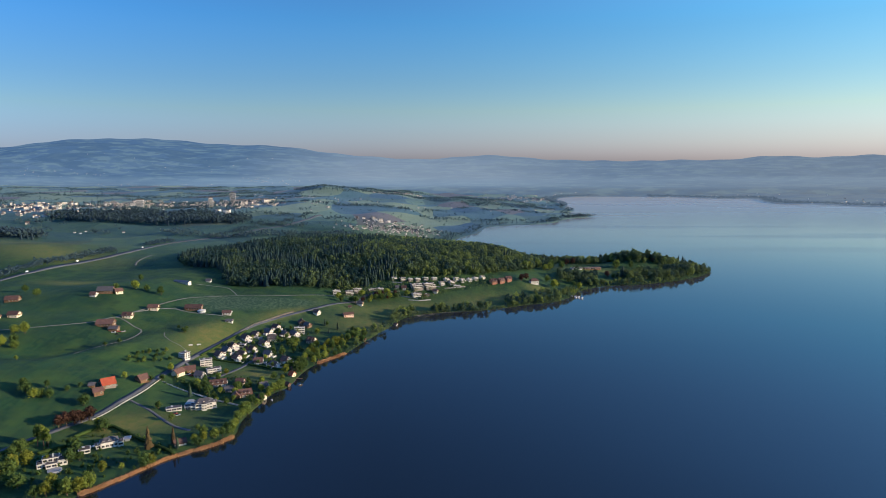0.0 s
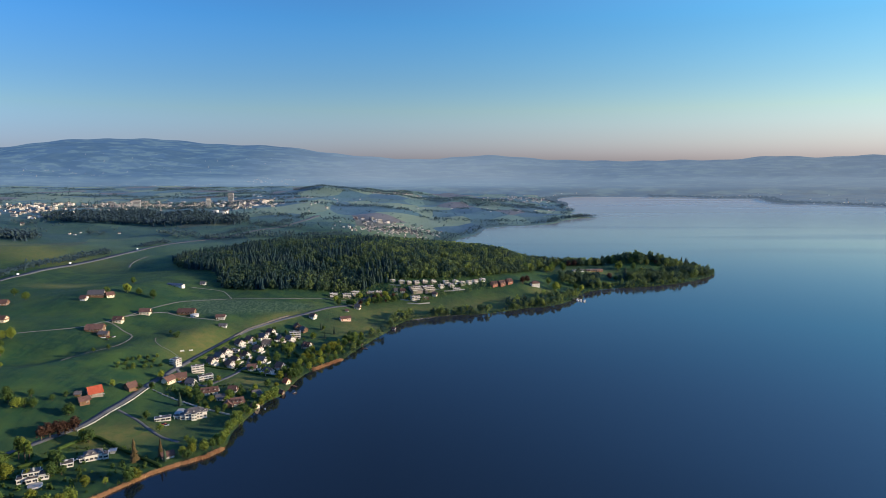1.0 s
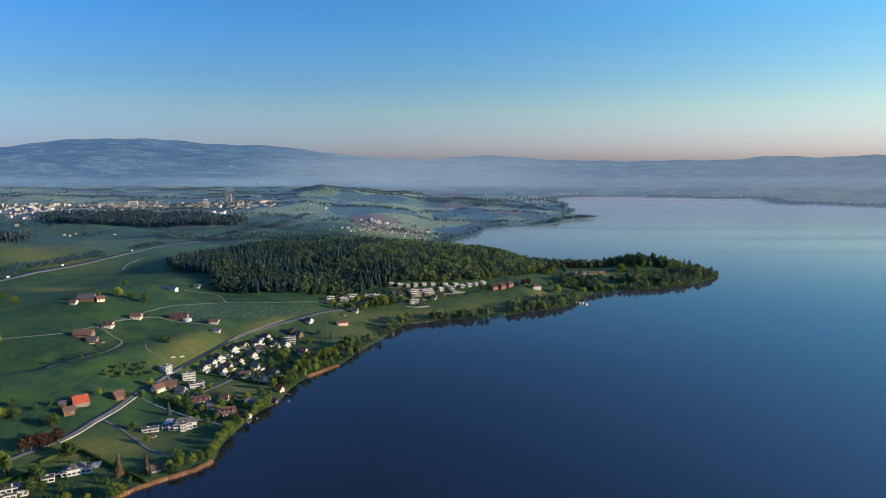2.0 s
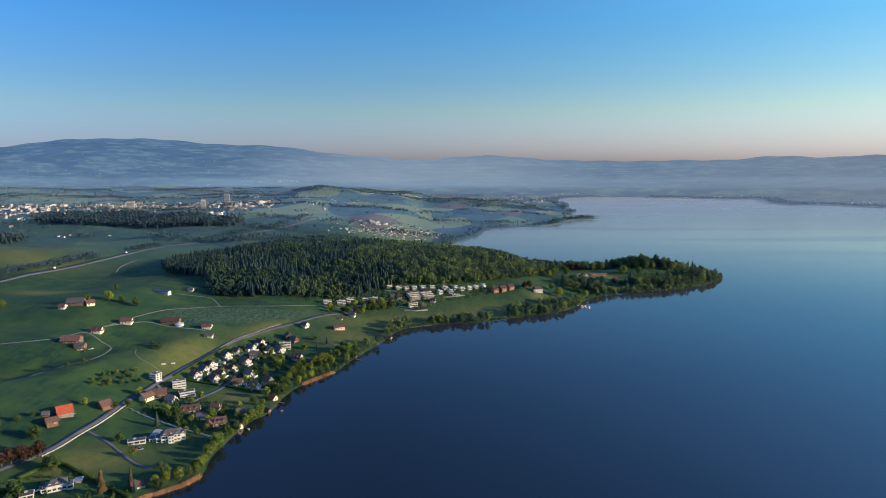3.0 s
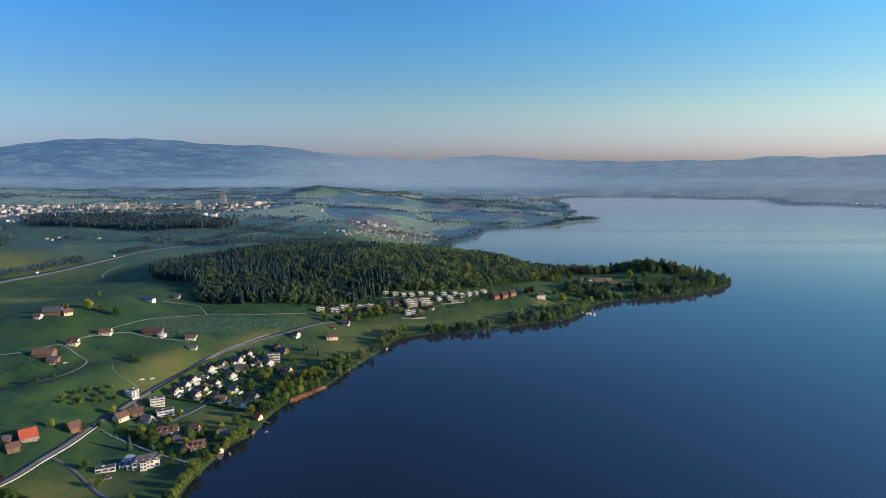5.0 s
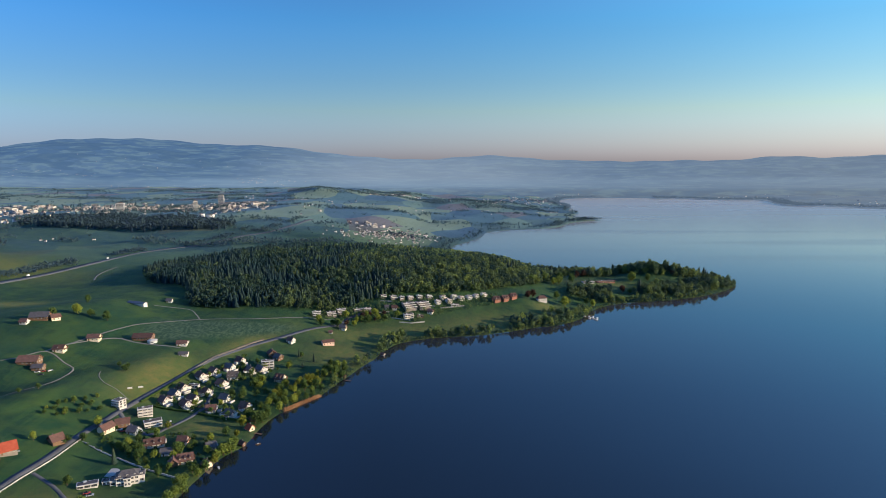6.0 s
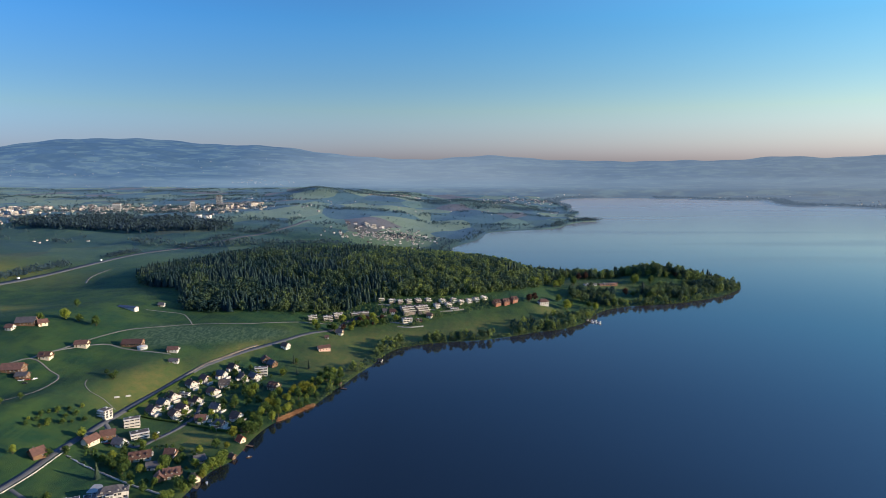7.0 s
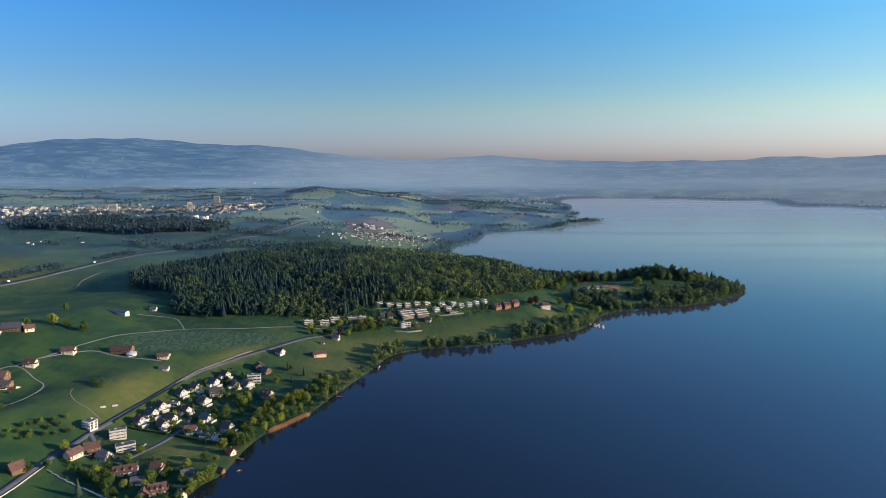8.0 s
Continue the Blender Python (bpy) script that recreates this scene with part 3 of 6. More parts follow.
way("farm_track", [(-292, 622), (-288, 612), (-278, 602), (-266, 598), (-252, 590)], 0.9, GRAVEL, "narrow trodden path below the dry slope")
way("gravel_verge", [(-227, 664), (-218, 697), (-200, 734), (-188, 751)], 2.8, VERGE, "pale bare gravel verge beside the road", lift=0.12)

# ---- trees ----
rng = np.random.default_rng(7)


def lumpy_ball(radius, seed, squash=1.0, rings=2):
    """A small uneven ball of leaves: corners and triangles."""
    bm = bmesh.new()
    bmesh.ops.create_icosphere(bm, subdivisions=rings, radius=1.0)
    v = np.array([p.co[:] for p in bm.verts])
    f = np.array([[q.index for q in t.verts] for t in bm.faces])
    bm.free()
    r = np.random.default_rng(seed)
    v = v * (1 + 0.22 * r.standard_normal((len(v), 1)))
    return v * radius * np.array([1, 1, squash]), f


BALL_V, BALL_F = lumpy_ball(1.0, 1)
KNOB_V, KNOB_F = lumpy_ball(1.0, 2, rings=1)


def sprays(n, centre, radii, size, r, shell=0.55):
    """Loose leaf sprays in an ellipsoid: bent four-cornered clumps that face anywhere."""
    u = r.standard_normal((n, 3))
    u /= np.linalg.norm(u, axis=1)[:, None]
    c = np.array(centre) + u * np.array(radii) * (shell + (1 - shell) * r.random((n, 1)) ** 0.6)
    out = u + 0.45 * r.standard_normal((n, 3))
    a = np.cross(out, r.standard_normal((n, 3)))
    a /= np.linalg.norm(a, axis=1)[:, None] + 1e-9
    b = np.cross(a, out)
    b /= np.linalg.norm(b, axis=1)[:, None] + 1e-9
    s = size * (0.6 + 0.8 * r.random((n, 1)))
    v = np.stack([c - a * s, c - b * s * 0.8 - u * s * 0.25, c + a * s, c + b * s * 0.8 - u * s * 0.25], 1).reshape(-1, 3)
    i = np.arange(n) * 4
    return v, np.concatenate([np.stack([i, i + 1, i + 2], 1), np.stack([i, i + 2, i + 3], 1)])


def joined(pieces):
    vs, fs, n = [], [], 0
    for v, f in pieces:
        vs.append(v)
        fs.append(f + n)
        n += len(v)
    return np.concatenate(vs), np.concatenate(fs)


def broad_crown(h, w, seed, lobes=7, leaves=150, size=0.75, low=0.22):
    """The crown of a broad-leaved tree: several lumpy lobes with leaf sprays round them."""
    r = np.random.default_rng(seed)
    pieces = []
    for k in range(lobes):
        ang, up = 2.4 * k + r.random(), (k + 0.5) / lobes
        spread = w * 0.5 * (0.62 if lobes > 1 else 0) * math.sin(math.pi * (0.2 + 0.72 * up)) * (0.6 + 0.6 * r.random())
        c = (spread * math.cos(ang), spread * math.sin(ang), h * (low + 0.14 + (1 - low - 0.28) * up))
        rad = w * (0.20 + 0.10 * r.random()) * (1.15 - 0.35 * up)
        turn = Matrix.Rotation(6.28 * r.random(), 3, "Z")
        bv, bf = KNOB_V, KNOB_F
        pieces.append((bv @ np.array(turn).T * rad * np.array([0.52, 0.52, 0.60]) + c, bf))
        pieces.append(sprays(leaves // lobes, c, (rad * 1.3, rad * 1.3, rad * 1.35), size, r, 0.52))
    return joined(pieces)


def fir_crown(h, w, seed, tiers=8, points=9):
    """The crown of a conifer: ragged tiers of drooping boughs."""
    r = np.random.default_rng(seed)
    pieces = []
    for k in range(tiers):
        u = k / tiers
        z0, z1 = h * (0.10 + 0.86 * u), h * (0.10 + 0.86 * (k + 1.7) / tiers)
        rad = w * 0.5 * (1 - u) ** 0.85 + 0.25
        ang = np.arange(points * 2) * math.pi / points + r.random() * 6
        rr = rad * np.where(np.arange(points * 2) % 2, 0.55, 1.0) * (0.8 + 0.4 * r.random(points * 2))
        ring = np.stack([rr * np.cos(ang), rr * np.sin(ang), z0 - 0.1 * rr + 0.3 * r.standard_normal(points * 2)], 1)
        v = np.concatenate([ring, [[0, 0, min(z1, h)]]])
        i = np.arange(points * 2)
        pieces.append((v, np.stack([i, (i + 1) % (points * 2), np.full(points * 2, points * 2)], 1)))
    return joined(pieces)


def trunk_shape(h, r0, limbs, seed):
    """A tapered trunk with a few limbs."""
    r = np.random.default_rng(seed)
    s = Solid()
    s.tube(0, 0, -0.6, h * 0.45, r0 * 1.3, r0 * 0.8, 7).tube(0, 0, h * 0.45, h * 0.85, r0 * 0.8, r0 * 0.2, 6)
    for k in range(limbs):
        a, z, n = 2.4 * k + r.random(), h * (0.28 + 0.1 * k), len(s.v)
        s.tube(0, 0, 0, 1, r0 * 0.4, r0 * 0.12, 5)
        reach = h * (0.16 + 0.06 * r.random())
        for j in range(n, len(s.v)):
            x, y, t = s.v[j]
            s.v[j] = (x + t * reach * math.cos(a), y + t * reach * math.sin(a), z + t * h * 0.17)
    return s


TREES = {}


def tree_kind(key, crown, h, r0, leaf, limbs=4):
    v, f = crown
    # leaf tone goes from dark to pale up the crown
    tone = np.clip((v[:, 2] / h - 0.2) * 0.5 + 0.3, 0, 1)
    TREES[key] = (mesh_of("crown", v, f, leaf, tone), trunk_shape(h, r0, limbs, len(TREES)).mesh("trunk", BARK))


for k in range(5):
    tree_kind(("oak", k), broad_crown(12, 10.5, 20 + k, 10, 640, 0.62), 12, 0.35, LEAF)
for k in range(4):
    tree_kind(("ash", k), broad_crown(15, 8.5, 40 + k, 11, 640, 0.60), 15, 0.33, LEAF)
for k in range(3):
    tree_kind(("fruit", k), broad_crown(6, 5.4, 60 + k, 7, 280, 0.36), 6, 0.16, LEAF)
for k in range(3):
    tree_kind(("fir", k), fir_crown(17, 6.0, 80 + k, 10), 17, 0.3, NEEDLE, 0)
for k in range(2):
    tree_kind(("poplar", k), broad_crown(17, 4.6, 90 + k, 9, 420, 0.5), 17, 0.3, LEAF)
for k in range(2):
    tree_kind(("copper", k), broad_crown(11, 8.5, 95 + k, 8, 420, 0.6), 11, 0.33, COPPER)
for k in range(3):
    tree_kind(("maple", k), broad_crown(12, 9.0, 300 + k, 9, 560, 0.6), 12, 0.3, YELLOW_LEAF)
for k in range(2):
    tree_kind(("larch", k), fir_crown(17, 6.5, 310 + k, 11, 8), 17, 0.3, LARCH_NEEDLE, 0)
TREE_WORDS = {"maple": ("broadleaf_tree", "yellow-green leafy tree"), "larch": ("larch_tree", "tall brownish pointed larch"), "oak": ("broadleaf_tree", "broad leafy green tree"), "ash": ("broadleaf_tree", "tall leafy green tree"), "fruit": ("fruit_tree", "small round orchard tree"),
              "fir": ("conifer", "dark green pointed fir tree"), "poplar": ("poplar_tree", "slender upright green poplar"),
              "copper": ("copper_beech", "dark red copper beech")}
KINDS = {"maple": 3, "larch": 2, "oak": 5, "ash": 4, "fruit": 3, "fir": 3, "poplar": 2, "copper": 2}


def tree(kind, x, y, size=1.0, where="in the meadow", group="trees"):
    key = (kind, int(rng.integers(KINDS[kind])))
    name, words = TREE_WORDS[kind]
    root = thing(name, x, y, rng.random() * 360, words + " " + where, "tree", group)
    wide = size * (0.88 + 0.24 * rng.random())
    root.scale = (wide, wide, size * (0.9 + 0.2 * rng.random()))
    crown, trunk = TREES[key]
    part("trunk", trunk, BARK, root)
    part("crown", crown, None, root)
    return root


def scatter(crowns, xy, sizes, tones, name, material, label, category):
    """Many trees joined into one object of stuff."""
    z = height(xy[:, 0], xy[:, 1])
    r = np.random.default_rng(len(xy))
    pick, ang = r.integers(len(crowns), size=len(xy)), r.random(len(xy)) * 6.28
    vs, fs, ts, n = [], [], [], 0
    for k, (cv, cf) in enumerate(crowns):
        s = np.nonzero(pick == k)[0]
        if not len(s):
            continue
        c, sn = np.cos(ang[s])[:, None], np.sin(ang[s])[:, None]
        w = (sizes[s] * (0.85 + 0.3 * r.random(len(s))))[:, None]
        X = (cv[None, :, 0] * c - cv[None, :, 1] * sn) * w + xy[s, 0][:, None]
        Y = (cv[None, :, 0] * sn + cv[None, :, 1] * c) * w + xy[s, 1][:, None]
        Z = cv[None, :, 2] * sizes[s][:, None] + z[s][:, None] - 0.5
        vs.append(np.stack([X, Y, Z], -1).reshape(-1, 3))
        fs.append((cf[None] + n + (np.arange(len(s)) * len(cv))[:, None, None]).reshape(-1, 3))
        ts.append(np.repeat(tones[s], len(cv)))
        n += len(s) * len(cv)
    me = mesh_of(name, np.concatenate(vs), np.concatenate(fs), material, np.concatenate(ts))
    return tagged(new(name, me), label, category, kind="stuff")


def within(xy, corners):
    """Which points lie inside an outline."""
    x, y = xy[:, 0], xy[:, 1]
    odd = np.zeros(len(xy), bool)
    for (ax, ay), (bx, by) in zip(corners, corners[1:] + corners[:1]):
        if ay != by:
            odd ^= ((ay > y) != (by > y)) & (x < ax + (bx - ax) * (y - ay) / (by - ay))
    return odd


def sown(x0, x1, y0, y1, step, jitter=0.45):
    gx, gy = np.meshgrid(np.arange(x0, x1, step), np.arange(y0, y1, step))
    xy = np.stack([gx.ravel(), gy.ravel()], 1)
    return xy + (rng.random(xy.shape) - 0.5) * 2 * jitter * step


def patches(xy, scale, seed):
    """Smooth noise over the plan, about -1 to 1."""
    return np.array([noise.noise((x * scale, y * scale, seed)) for x, y in xy]) * 1.6


def wood_crown(h, w, seed, lobes=3, leaves=48, size=0.8):
    """A crown of the closed wood: narrow, a few lobes thick with leaf sprays."""
    return broad_crown(h, w, seed, lobes, leaves, size, 0.12)


SMALL_BROAD = [broad_crown(15, 8.8, 120 + k, 6, 110, 0.85) for k in range(5)]
PLAIN_BROAD = [broad_crown(15, 9.5, 130 + k, 3, 30, 1.2) for k in range(3)]
WOOD_BROAD = [wood_crown(13, 9.4 + 0.8 * (k % 3), 170 + k, 5, 80, 0.80) for k in range(6)]
REAR_BROAD = [wood_crown(13, 8.0, 180 + k, 2, 14, 1.3) for k in range(3)]
PARK_BROAD = [broad_crown(18, 12.5, 190 + k, 8, 170, 1.0, 0.10) for k in range(6)]
SMALL_FIR = [fir_crown(14.5, 5.6 + 0.35 * k, 140 + k, 6, 6) for k in range(5)]
FOREST = [(-305, 832), (-260, 834), (-180, 855), (-128, 880), (-92, 905), (-50, 925), (0, 940), (60, 968), (110, 1005), (150, 1040), (188, 1100), (186, 1165),
          (150, 1270), (-60, 1265), (-300, 1220), (-385, 1190), (-425, 1140), (-448, 1085), (-455, 1035), (-397, 933), (-345, 917), (-318, 880)]
xy = sown(-480, 200, 810, 1290, 6.0)
xy = xy[within(xy, FOREST)]
firry = 0.7 * patches(xy, 0.016, 3) + 0.4 * np.tanh((-xy[:, 0] - 120) / 140) + 0.9 * (rng.random(len(xy)) - 0.5) > 0.30
bright = 0.22 + 0.58 * ramp((xy[:, 0] + 340) / 380)
tones = np.clip(0.06 + 0.26 * patches(xy, 0.02, 9) + bright * rng.random(len(xy)) ** 1.9, 0, 1)
scatter(SMALL_FIR, xy[firry], 0.84 + 0.42 * rng.random(firry.sum()), tones[firry] ** 1.5, "forest_conifers", NEEDLE, "dense dark conifers of the wooded hill", "forest")
front = ~firry & (xy[:, 1] < 1120)
rear = ~firry & ~front
scatter(WOOD_BROAD, xy[front], 0.70 + 0.55 * rng.random(front.sum()), tones[front], "forest_broadleaf", WOOD_LEAF, "spring green broadleaf trees of the wooded hill", "forest")
scatter(REAR_BROAD, xy[rear], 0.85 + 0.4 * rng.random(rear.sum()), tones[rear], "forest_rear", WOOD_LEAF, "leafy trees behind the crest of the wooded hill", "forest")

# the wooded peninsula with its lawns
PARK_UPPER = [(330, 1152), (381, 1142), (440, 1150), (500, 1140), (512, 1152), (490, 1210), (400, 1258), (322, 1258), (326, 1190)]
PARK_BACK = [(183, 1128), (264, 1140), (305, 1158), (318, 1210), (290, 1245), (210, 1258), (172, 1200)]
PARK_LOWER = [(303, 1064), (330, 1052), (362, 1048), (402, 1056), (448, 1088), (492, 1125), (512, 1152), (478, 1152), (442, 1136), (381, 1112), (323, 1092)]
PARK_CLUMP = [(193, 1020), (232, 996), (258, 1012), (272, 1072), (236, 1068), (201, 1052)]
xy = sown(165, 525, 985, 1265, 8.4)
inside = within(xy, PARK_UPPER) | within(xy, PARK_BACK) | within(xy, PARK_LOWER) | within(xy, PARK_CLUMP)
xy = xy[inside & (patches(xy, 0.03, 12) < 0.72) & (inland(xy[:, 0], xy[:, 1]) > 0.8)]
firry = patches(xy, 0.02, 5) + 0.5 * (rng.random(len(xy)) - 0.5) - 0.75 > 0
upper = within(xy, PARK_UPPER) * mound(xy[:, 0], xy[:, 1], 375, 1185, 75, 90)
sizes = (0.55 + 0.55 * rng.random(len(xy)) ** 1.3) * (0.92 + 0.25 * upper)
tones = np.clip(0.15 + 0.30 * patches(xy, 0.03, 2) + 0.6 * rng.random(len(xy)) ** 2, 0, 1)
scatter(SMALL_FIR, xy[firry], 1.25 * sizes[firry] + 0.25, tones[firry], "peninsula_conifers", NEEDLE, "dark conifers on the wooded peninsula", "trees")
scatter(PARK_BROAD, xy[~firry], sizes[~firry], tones[~firry], "peninsula_broadleaf", WOOD_LEAF, "leafy green trees on the wooded peninsula", "trees")

# belts of trees and bushes along the shore beyond the village
n = 5200
along = rng.integers(len(SHORE), size=n)
xy = SHORE[along] + (np.roll(SHORE, -1, 0)[along] - SHORE[along]) * rng.random((n, 1)) + rng.standard_normal((n, 2)) * 9
d = inland(xy[:, 0], xy[:, 1])
ok = (d > 0.4) & (d < 15) & (xy[:, 1] > 660) & (xy[:, 1] < 1060) & (xy[:, 0] > -110) & (xy[:, 0] < 420)
xy = xy[ok & (patches(xy, 0.03, 6) > -0.15)][:480]
scatter(SMALL_BROAD, xy, 0.32 + 0.58 * rng.random(len(xy)), np.clip(0.50 + 0.3 * rng.standard_normal(len(xy)), 0, 1), "shore_trees", WOOD_LEAF, "leafy trees and bushes lining the lake shore", "trees")

SHORE_WOOD = [(88, 848), (124, 868), (195, 918), (198, 936), (160, 926), (118, 900), (92, 880)]
xy = sown(30, 205, 825, 945, 6.8)
xy = xy[within(xy, SHORE_WOOD) & (inland(xy[:, 0], xy[:, 1]) > 1.5) & (patches(xy, 0.035, 16) < 0.5)]
scatter(SMALL_BROAD, xy, 0.45 + 0.5 * rng.random(len(xy)), np.clip(0.35 + 0.35 * rng.standard_normal(len(xy)), 0, 1), "shore_wood", WOOD_LEAF, "thick leafy wood along the shore below the country house", "trees")

n = 9000
along = rng.integers(len(SHORE), size=n)
xy = SHORE[along] + (np.roll(SHORE, -1, 0)[along] - SHORE[along]) * rng.random((n, 1)) + rng.standard_normal((n, 2)) * 2.0
d = inland(xy[:, 0], xy[:, 1])
ok = (d > -0.6) & (d < 3.5) & (xy[:, 1] > 636) & (xy[:, 1] < 1200) & (xy[:, 0] > -110) & (xy[:, 0] < 520)
xy = xy[ok][:420]
scatter(PLAIN_BROAD, xy, 0.16 + 0.22 * rng.random(len(xy)), np.clip(0.35 + 0.25 * rng.standard_normal(len(xy)), 0, 1), "bank_bushes", WOOD_LEAF, "low bushes overhanging the lake bank", "bushes")

# woods, hedgerows and far trees of the plain
TINY = [broad_crown(15, 12.5, 160 + k, 2, 8, 2.0) for k in range(4)]
WOOD_TOWN = [(-1056, 1610), (-920, 1550), (-700, 1505), (-515, 1521), (-500, 1600), (-600, 1690), (-880, 1760), (-1050, 1720)]
WOOD_LEFT = [(-790, 1150), (-960, 1160), (-1100, 1300), (-1100, 1420), (-900, 1300), (-790, 1215)]
xy = sown(-1120, -480, 1130, 1780, 9)
xy = xy[within(xy, WOOD_TOWN) | within(xy, WOOD_LEFT)]
firry = rng.random(len(xy)) < 0.22
scatter(SMALL_FIR, xy[firry], 0.75 + 0.35 * rng.random(firry.sum()), np.clip(0.3 + 0.3 * patches(xy[firry], 0.02, 4), 0, 1), "town_wood", HAZED_NEEDLE, "dark conifers of the wood in front of the town", "wood")
scatter(TINY, xy[~firry], 0.9 + 0.4 * rng.random((~firry).sum()), np.clip(0.3 + 0.3 * rng.standard_normal((~firry).sum()), 0, 1), "town_wood_broadleaf", HAZED_LEAF, "leafy trees of the wood before the town", "wood")
n = 1500
motorway_line = np.array([(-636, 650), (-622, 832), (-612, 934), (-597, 1069), (-572, 1191), (-553, 1278), (-486, 1401), (-411, 1600), (-392, 1900)], float)
along = rng.integers(len(motorway_line) - 1, size=n)
xy = motorway_line[along] + (motorway_line[along + 1] - motorway_line[along]) * rng.random((n, 1)) + rng.standard_normal((n, 2)) * 7 - np.array([14, 0])
xy = xy[(patches(xy, 0.01, 14) > -0.1) & (xy[:, 1] > 850)]
scatter(TINY, xy, 0.25 + 0.35 * rng.random(len(xy)), np.clip(0.3 + 0.25 * rng.standard_normal(len(xy)), 0, 1), "motorway_hedgerow", HAZED_LEAF, "bushes and trees along the motorway bank", "bushes")
xy = np.stack([rng.random(110000) * 4300 - 2900, 1320 + 2500 * rng.random(110000) ** 1.15], 1)
xy = xy[(np.abs(xy[:, 0]) < 0.78 * xy[:, 1] + 100)]
d = inland(xy[:, 0], xy[:, 1])
xy, d = xy[d > 8], d[d > 8]
bands = patches(xy * np.array([0.40, 2.2]), 0.0045, 1) + 0.5 * patches(xy, 0.011, 8)
town = within(xy, [(-1500, 1930), (-620, 2090), (-600, 2330), (-1500, 2120)]) | within(xy, [(-290, 1600), (-30, 1700), (-20, 1850), (-280, 1760)])
keep = (bands > 0.52) & (rng.random(len(xy)) < 0.75) | (d < 40) & (rng.random(len(xy)) < 0.55) | (rng.random(len(xy)) < np.where(town, 0.14, 0.016))
hills = np.maximum(mound(xy[:, 0], xy[:, 1], 60, 3000, 260, 160), mound(xy[:, 0], xy[:, 1], -560, 3050, 220, 150)) > 0.5
keep |= hills & (rng.random(len(xy)) < 0.6)
keep &= ~(within(xy, FOREST) | ((wooded_hill(xy[:, 0], xy[:, 1]) > 0.25) & (xy[:, 1] < 1330)))
xy = xy[keep][:15500]
scatter(TINY, xy, 0.4 + 0.45 * rng.random(len(xy)), np.clip(0.4 + 0.3 * rng.standard_normal(len(xy)), 0, 1), "plain_woods", HAZED_LEAF, "woods, hedgerows and scattered trees of the far plain", "woods")
xy = np.stack([600 + 2200 * rng.random(42000), 2900 + 1200 * rng.random(42000)], 1)
d = inland(xy[:, 0], xy[:, 1])
xy = xy[(d > 4) & (d < 90) & (rng.random(len(xy)) < np.where(d < 24, 1.0, 0.25))][:4200]
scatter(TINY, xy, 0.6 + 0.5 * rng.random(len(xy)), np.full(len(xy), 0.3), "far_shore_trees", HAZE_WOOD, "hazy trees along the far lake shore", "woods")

# tall trees on the far promontory
xy = np.concatenate([np.stack([x0 + (x1 - x0) * rng.random(n), y0 + (y1 - y0) * rng.random(n)], 1) for x0, x1, y0, y1, n in ((505, 602, 2362, 2398, 60), (455, 520, 2262, 2350, 70), (395, 450, 2150, 2240, 50))])
xy = xy[inland(xy[:, 0], xy[:, 1]) > 1.0]
scatter(PLAIN_BROAD, xy, 0.6 + 0.55 * rng.random(len(xy)), np.clip(0.35 + 0.3 * rng.standard_normal(len(xy)), 0, 1), "promontory_trees", HAZED_LEAF, "tall trees on the far wooded promontory", "trees")

# ---- buildings ----
WINDOW_MESHES = {}


def window(parent, w, h, at, turn):
    """A window: a pale frame standing a little proud, with a dark pane in it."""
    key = (round(w, 1), round(h, 1))
    if key not in WINDOW_MESHES:
        f, g = Solid(), Solid()
        t = 0.10
        f.box(-w / 2, w / 2, -0.10, 0.06, -h / 2, -h / 2 + t).box(-w / 2, w / 2, -0.10, 0.06, h / 2 - t, h / 2)
        f.box(-w / 2, -w / 2 + t, -0.10, 0.06, -h / 2 + t, h / 2 - t).box(w / 2 - t, w / 2, -0.10, 0.06, -h / 2 + t, h / 2 - t)
        for k in range(1, max(2, round(w / 1.3))):
            x = -w / 2 + k * w / max(2, round(w / 1.3))
            f.box(x - 0.04, x + 0.04, -0.08, 0.05, -h / 2 + t, h / 2 - t)
        g.box(-w / 2 + t * 0.5, w / 2 - t * 0.5, -0.035, 0.03, -h / 2 + t * 0.5, h / 2 - t * 0.5)
        WINDOW_MESHES[key] = (f.mesh("window", WHITE), g.mesh("pane", GLASS))
    f, g = WINDOW_MESHES[key]
    ob = part("window", f, None, parent, at=at, turn=turn)
    part("pane", g, None, ob)
    return ob


def balcony(parent, w, at, turn, material, deep=1.5):
    s = Solid().box(-w / 2, w / 2, -deep, 0.05, -0.2, 0)
    b = part("balcony", s, material, parent, at=at, turn=turn)
    r = Solid().box(-w / 2, w / 2, -deep, -deep + 0.08, 0.002, 0.95)
    r.box(-w / 2, -w / 2 + 0.08, -deep + 0.08, 0, 0.002, 0.95).box(w / 2 - 0.08, w / 2, -deep + 0.08, 0, 0.002, 0.95)
    part("railing", r, material, b)
    return b


def lowest(x, y, turn, w, d):
    """The lowest and highest ground under a building."""
    c, s = math.cos(radians(turn)), math.sin(radians(turn))
    px = np.array([x + i * w / 2 * c - j * d / 2 * s for i in (-1, 1) for j in (-1, 1)])
    py = np.array([y + i * w / 2 * s + j * d / 2 * c for i in (-1, 1) for j in (-1, 1)])
    z = height(px, py)
    return float(z.min()), float(z.max())


